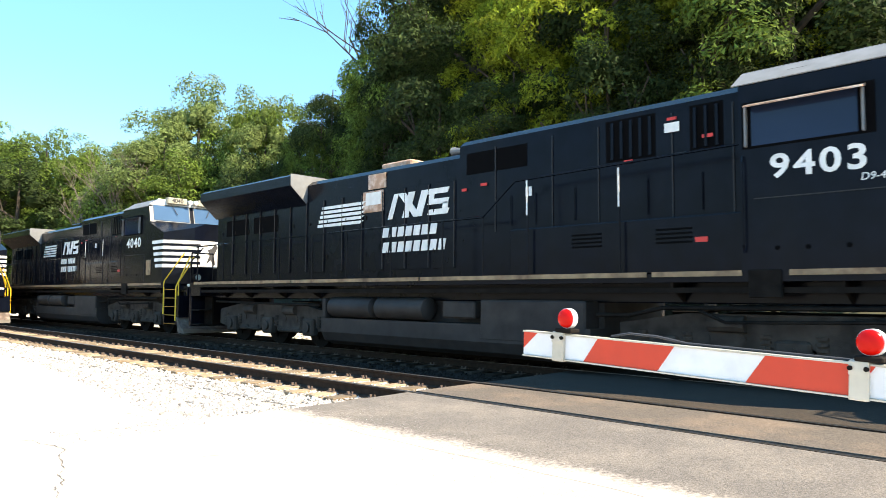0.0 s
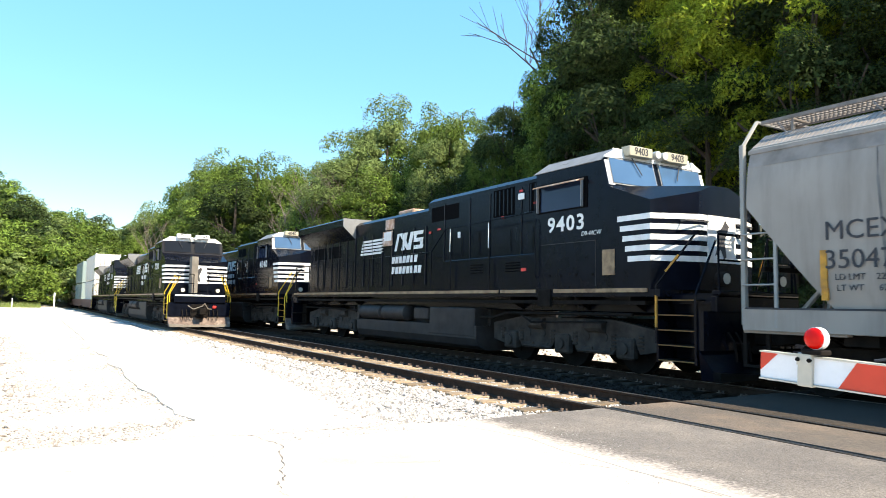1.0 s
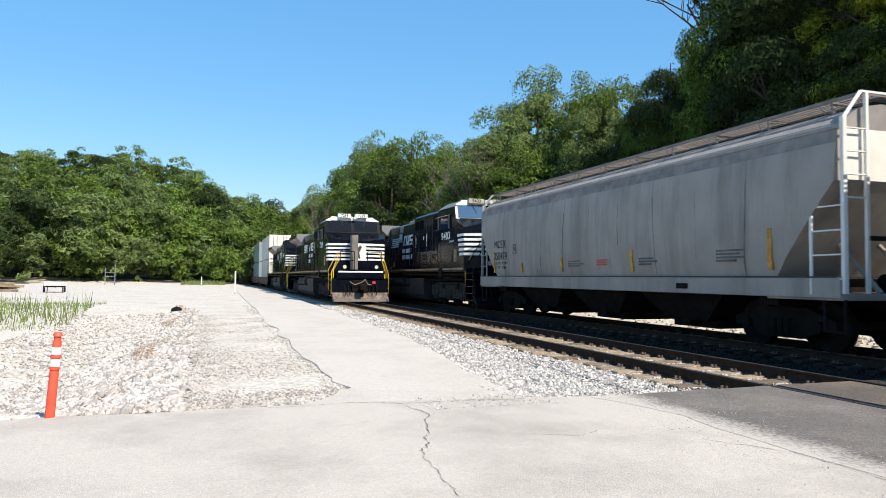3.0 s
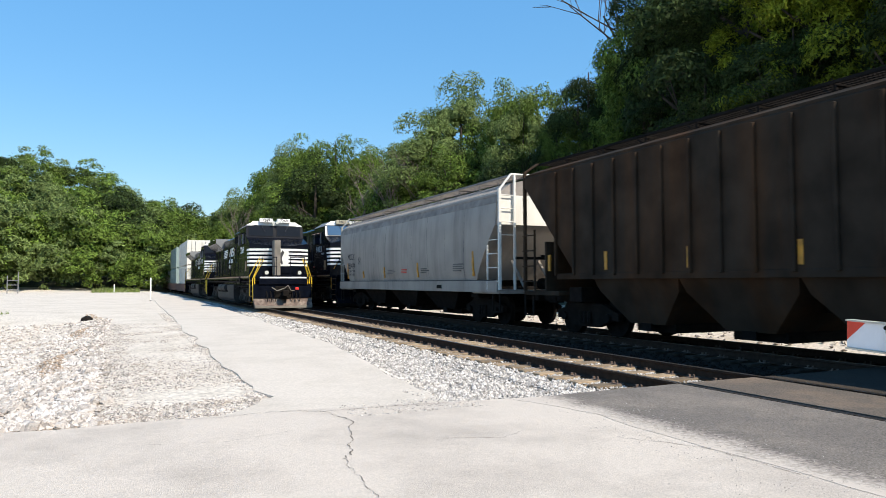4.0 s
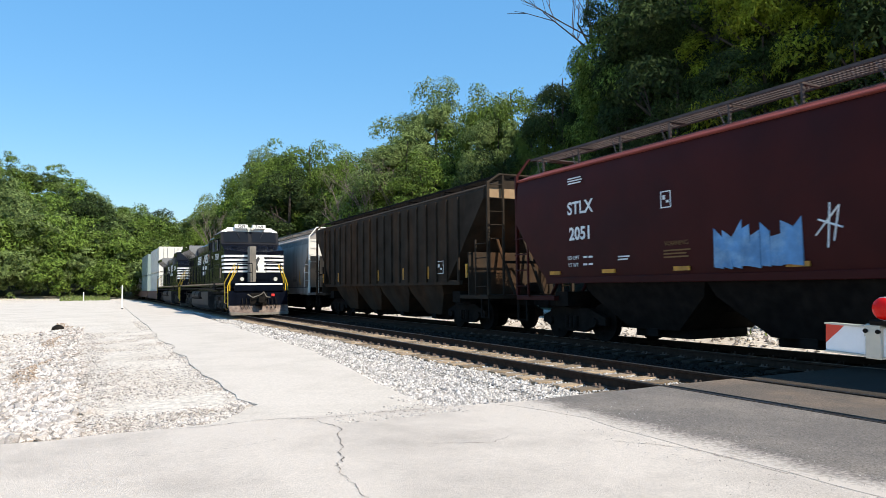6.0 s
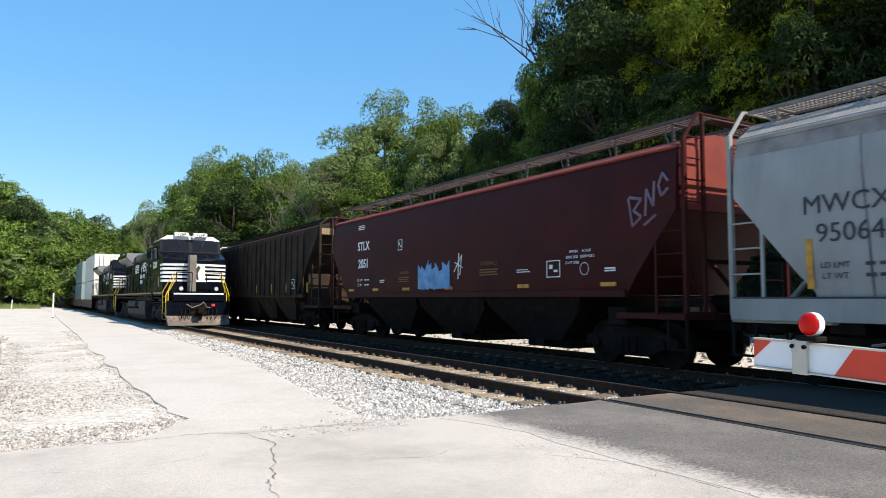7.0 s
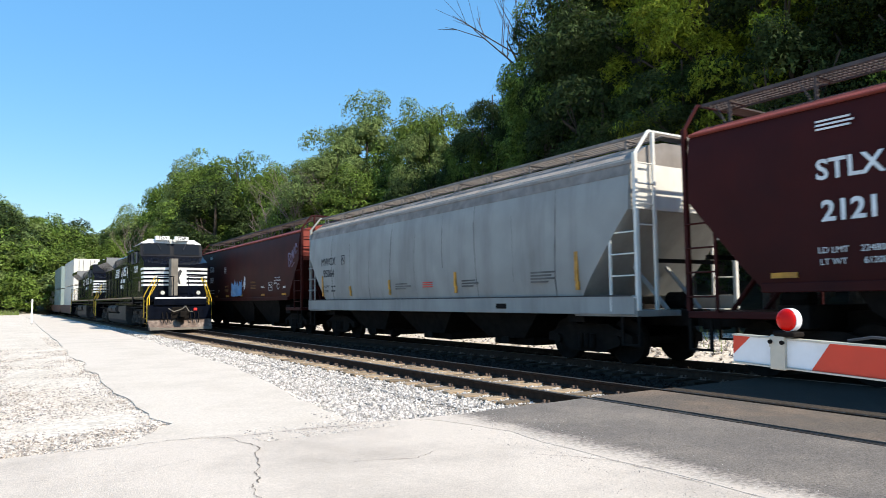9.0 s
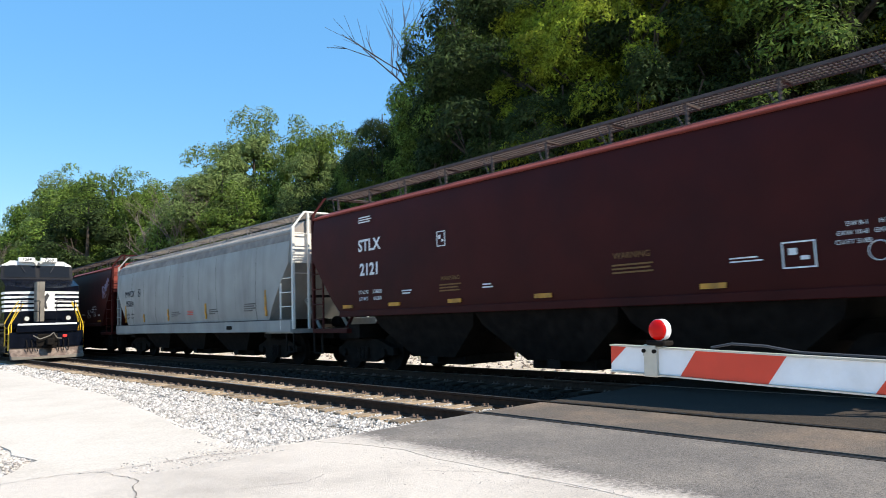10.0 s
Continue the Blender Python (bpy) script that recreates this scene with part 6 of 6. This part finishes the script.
def wood():
    rng = random.Random(12)
    # single trees that stand out
    plant(3, 26.2, 70, 1.3 + 70 * 0.290, 0.85, 10)
    plant(3, 24.4, 74, 1.3 + 74 * 0.235, 0.7, 100)
    plant(0, 30.0, 62, 1.3 + 62 * 0.285, 0.6, 40)
    plant(5, 32.6, 60, 1.3 + 60 * 0.302, 0.65, 140)
    plant(3, 31.2, 58, 1.3 + 58 * 0.27, 0.7, 60)
    plant(6, 35.2, 50, 1.3 + 50 * 0.27, 0.6, 80)
    plant(1, 36.6, 50, 1.3 + 50 * 0.325, 0.7, 200)
    plant(4, 34.3, 56, 1.3 + 56 * 0.25, 0.7, 20)
    plant(6, 42.0, 44, 1.3 + 44 * 0.41, 0.7, 75)
    plant(1, 44.5, 40, 1.3 + 40 * 0.47, 0.8, 10)
    plant(6, 43.8, 43, 1.3 + 43 * 0.50, 0.75, 300)
    plant(2, 54.0, 33, 1.3 + 33 * 0.56, 0.85, 30)
    plant(2, 57.5, 30, 1.3 + 30 * 0.62, 0.8, 110)
    plant(2, 63.0, 33, 1.3 + 33 * 0.56, 0.8, 200)
    plant(1, 48.5, 37, 1.3 + 37 * 0.60, 0.9, 250)
    plant(4, 69.0, 31, 1.3 + 31 * 0.62, 1.0, 120)
    plant(4, 45.5, 34, 1.3 + 34 * 0.36, 0.8, 220)
    plant(1, 67.0, 29, 1.3 + 29 * 0.45, 0.9, 20)
    plant(1, 52.0, 30, 1.3 + 30 * 0.36, 0.9, 160)
    plant(1, 60.0, 28, 1.3 + 28 * 0.40, 0.9, 60)
    plant(7, 38.5, 56, 1.3 + 56 * 0.30, 0.7, 20)
    plant(7, 28.0, 70, 1.3 + 70 * 0.22, 0.7, 20)
    plant(5, 19.5, 92, 1.3 + 92 * 0.185, 0.6, 20)
    plant(2, 61.0, 37, 1.3 + 37 * 0.66, 0.95, 330)
    plant(2, 69.5, 33, 1.3 + 33 * 0.58, 0.8, 145)
    plant(6, 73.0, 30, 1.3 + 30 * 0.66, 1.0, 77)
    plant(2, 23.4, 66, 1.3 + 66 * 0.15, 0.55, 61)
    plant(0, 13.6, 116, 1.3 + 116 * 0.205, 0.75, 15)
    plant(5, 16.0, 108, 1.3 + 108 * 0.222, 0.75, 95)
    plant(0, 18.2, 100, 1.3 + 100 * 0.20, 0.7, 45)
    plant(3, 12.0, 112, 1.3 + 112 * 0.185, 0.7, 190)
    # the rest of the wood
    for i in range(105):
        az = 6.0 + 84 * rng.random() ** 1.25 if i < 75 else 5.5 + 20 * rng.random()
        edge = min(130.0, 24.0 / math.sin(radians(az)))
        d = edge * (rng.uniform(1.0, 1.6) if az < 38 else rng.uniform(1.45, 1.9))
        rise = skyline(az) * (rng.uniform(0.72, 0.9) if i >= 75 else rng.uniform(0.5, 0.80) if az < 38 else rng.uniform(0.7, 0.92))
        kind = rng.choice((7, 5, 7)) if az > 38 else rng.choice((0, 5, 7, 7)) if az > 26 else rng.choice((0, 5, 7, 3, 5, 0))
        x, y = d * math.sin(radians(az)), d * math.cos(radians(az))
        top = 1.3 + d * math.tan(radians(rise))
        if top < level(x, y) + 4:
            continue
        plant(kind, az, d, top, rng.uniform(0.75, 1.15), rng.uniform(0, 360))
    bare_tree(29, 3, "leafless dead tree standing above the wood", 28.7, 32.3, -2, M_BARK)
    bare_tree(17, 5, "leafless grey tree among green trees", 23.0, 60.5)
    bare_tree(16, 8, "leafless grey tree among green trees", 15.0, 104.0)
    bare_tree(18, 9, "leafless grey tree among green trees", 25.2, 58.5)
    bare_tree(15, 14, "leafless grey tree among green trees", 21.0, 63.0)


wood()


# outline of the hill's woods: bearing, rise of the tops in degrees
HILL = [(-70, 8.8), (-40, 9.1), (-14, 9.3), (-6, 10.0), (-2, 9.3), (0.3, 7.8), (2, 7.0), (4, 7.1), (6, 6.4), (9, 6.3)]


def far_woods():
    """The wooded hill in the distance, row behind row."""
    rng = np.random.RandomState(40)
    rows = [(117, 0.22, 0.40, 46, 46), (122, 0.45, 0.70, 56, 46), (135, 0.62, 0.86, 56, 40), (160, 0.75, 0.95, 60, 36), (195, 0.88, 1.0, 60, 32)]
    V = {0: [], 1: [], 2: []}
    for d0, lo, hi, n, spread in rows:
        for k in range(n):
            az = 7.5 - spread * (k + rng.rand()) / n
            d = d0 * rng.uniform(0.985, 1.05)
            top = 1.3 + d * math.tan(radians(float(np.interp(az, [a for a, _ in HILL], [e for _, e in HILL])) * rng.uniform(lo, hi)))
            x, y = d * math.sin(radians(az)), d * math.cos(radians(az))
            z = max(level(x, y), top - 20) - 0.3
            h = top - z
            if h < 2:
                continue
            w = min(max(h * rng.uniform(0.6, 0.9), 4.5), 10.5)
            ctr, r, c = crown_shape(rng, h, w, 0.02 * h, 26, 0.17)
            p, o = crown_leaves(rng, ctr, r, c, int(1700 * (w / 8) ** 1.5))
            here = np.array([x, y, z])
            # the big pale-leaf share paints haze and even light onto the hill
            V[rng.choice(3, p=(0.46, 0.20, 0.34))] += [crown_core(ctr, r) + here, leaf_corners(p, o, 0.36, rng) + here]
    for k, material in enumerate((M_LEAF, M_LEAF_D, M_LEAF_P)):
        me = quick_mesh("far_woods", np.concatenate(V[k]), material)
        tagged(new("far_woods", me), "dense green summer woods covering a distant hill", "woods", kind="stuff")


far_woods()


def grass():
    rng = np.random.RandomState(9)
    vs, fs = [], []
    def blades(n, x0, x1, y0, y1, h0, h1):
        for i in range(n):
            x, y, h, a = rng.uniform(x0, x1), rng.uniform(y0, y1), rng.uniform(h0, h1), rng.uniform(0, 6.28)
            z = level(x, y) - 0.02
            w = 0.012 + 0.02 * h
            dx, dy = math.cos(a) * w, math.sin(a) * w
            k = len(vs)
            vs.extend([(x - dx, y - dy, z), (x + dx, y + dy, z), (x + rng.normal(0, 0.15) * h, y + rng.normal(0, 0.15) * h, z + h)])
            fs.append((k, k + 1, k + 2))
    blades(3200, -12, -4.6, 26, 37, 0.05, 0.22)
    blades(300, -10, -4.7, 27, 33, 0.35, 0.95)
    blades(2500, -18, -9, 24, 44, 0.08, 0.25)
    blades(1500, -4, 2.2, 106, 120, 0.2, 0.9)
    blades(900, 15, 20, 10, 80, 0.1, 0.5)
    me = bpy.data.meshes.new("grass")
    me.from_pydata(vs, [], fs)
    me.materials.append(M_GRASS)
    tagged(new("grass", me), "tufts of green grass and tall weeds", "grass", kind="stuff")


grass()


# ---- small things along the yard ----
def marker_post(x, y, h, material, label):
    p = thing("marker_post", label, "marker post", at=pose(x, y, level(x, y)))
    part("post", B().box(-0.045, 0.045, -0.02, 0.02, -0.1, h, 0.006), material, p)
    part("base", B().cyl((0, 0, -0.02), (0, 0, 0.05), 0.07, 10), M_UNDER, p)


marker_post(1.95, 57, 1.75, M_WHITE, "white marker post beside the path")
marker_post(-1.0, 100, 1.2, M_WHITE, "white marker post beside the path")


def trailer(x, y):
    t = thing("flat_trailer", "small pale flatbed trailer parked on the gravel yard", "trailer", at=pose(x, y, level(x, y), 0, 0, 12))
    part("deck", B().box(-0.75, 0.75, -1.1, 1.1, 0.50, 0.80, 0.03), M_CONT_W, t)
    part("frame", B().box(-0.6, 0.6, -1.15, 1.15, 0.40, 0.50).tube([(0, -1.1, 0.45), (0, -2.1, 0.40)], 0.04), M_UNDER, t)
    for sx in (-1, 1):
        part("wheel", B().cyl((sx * 0.62, 0.2, 0.28), (sx * 0.76, 0.2, 0.28), 0.28, 16), M_INK, t)
        part("leg", B().box(sx * 0.5 - 0.03, sx * 0.5 + 0.03, -1.05, -0.99, 0, 0.45), M_UNDER, t)


trailer(-11.2, 60)


def ladder_stand(x, y):
    t = thing("metal_frame", "grey metal ladder frame standing at the wood's edge", "frame", at=pose(x, y, level(x, y)))
    for sx in (-0.6, 0.6):
        part("upright", B().cyl((sx, 0, -0.1), (sx, 0, 2.3 if sx < 0 else 2.8), 0.06, 8), M_ROOF, t)
    for z in (0.5, 1.1, 1.7):
        part("rung", B().cyl((-0.6, 0, z), (0.6, 0, z), 0.045, 8), M_ROOF, t)


ladder_stand(-12.8, 104)
solid("rock", (lambda b: (bmesh.ops.create_icosphere(b.bm, subdivisions=2, radius=0.3), b)[1])(B()), M_UNDER, "dark boulder on the rock bank", "rock", at=pose(-1.2, 30.5, -0.12) @ Matrix.Diagonal((0.75, 0.6, 0.55, 1)))


def logs(x, y):
    t = thing("scrap_pile", "pile of rusty scrap timber on the gravel yard", "scrap pile", at=pose(x, y, level(x, y)))
    rng = random.Random(3)
    for k in range(7):
        a = rng.uniform(-0.4, 0.4)
        part("beam", B().box(-1.5, 1.5, -0.09, 0.09, 0, 0.18, 0.01), M_TIE, t, at=pose(rng.uniform(-0.4, 0.4), rng.uniform(-0.5, 0.5), 0.02 + 0.17 * (k // 2), 0, rng.uniform(-3, 3), math.degrees(a)))


logs(-15.5, 62)

motions()
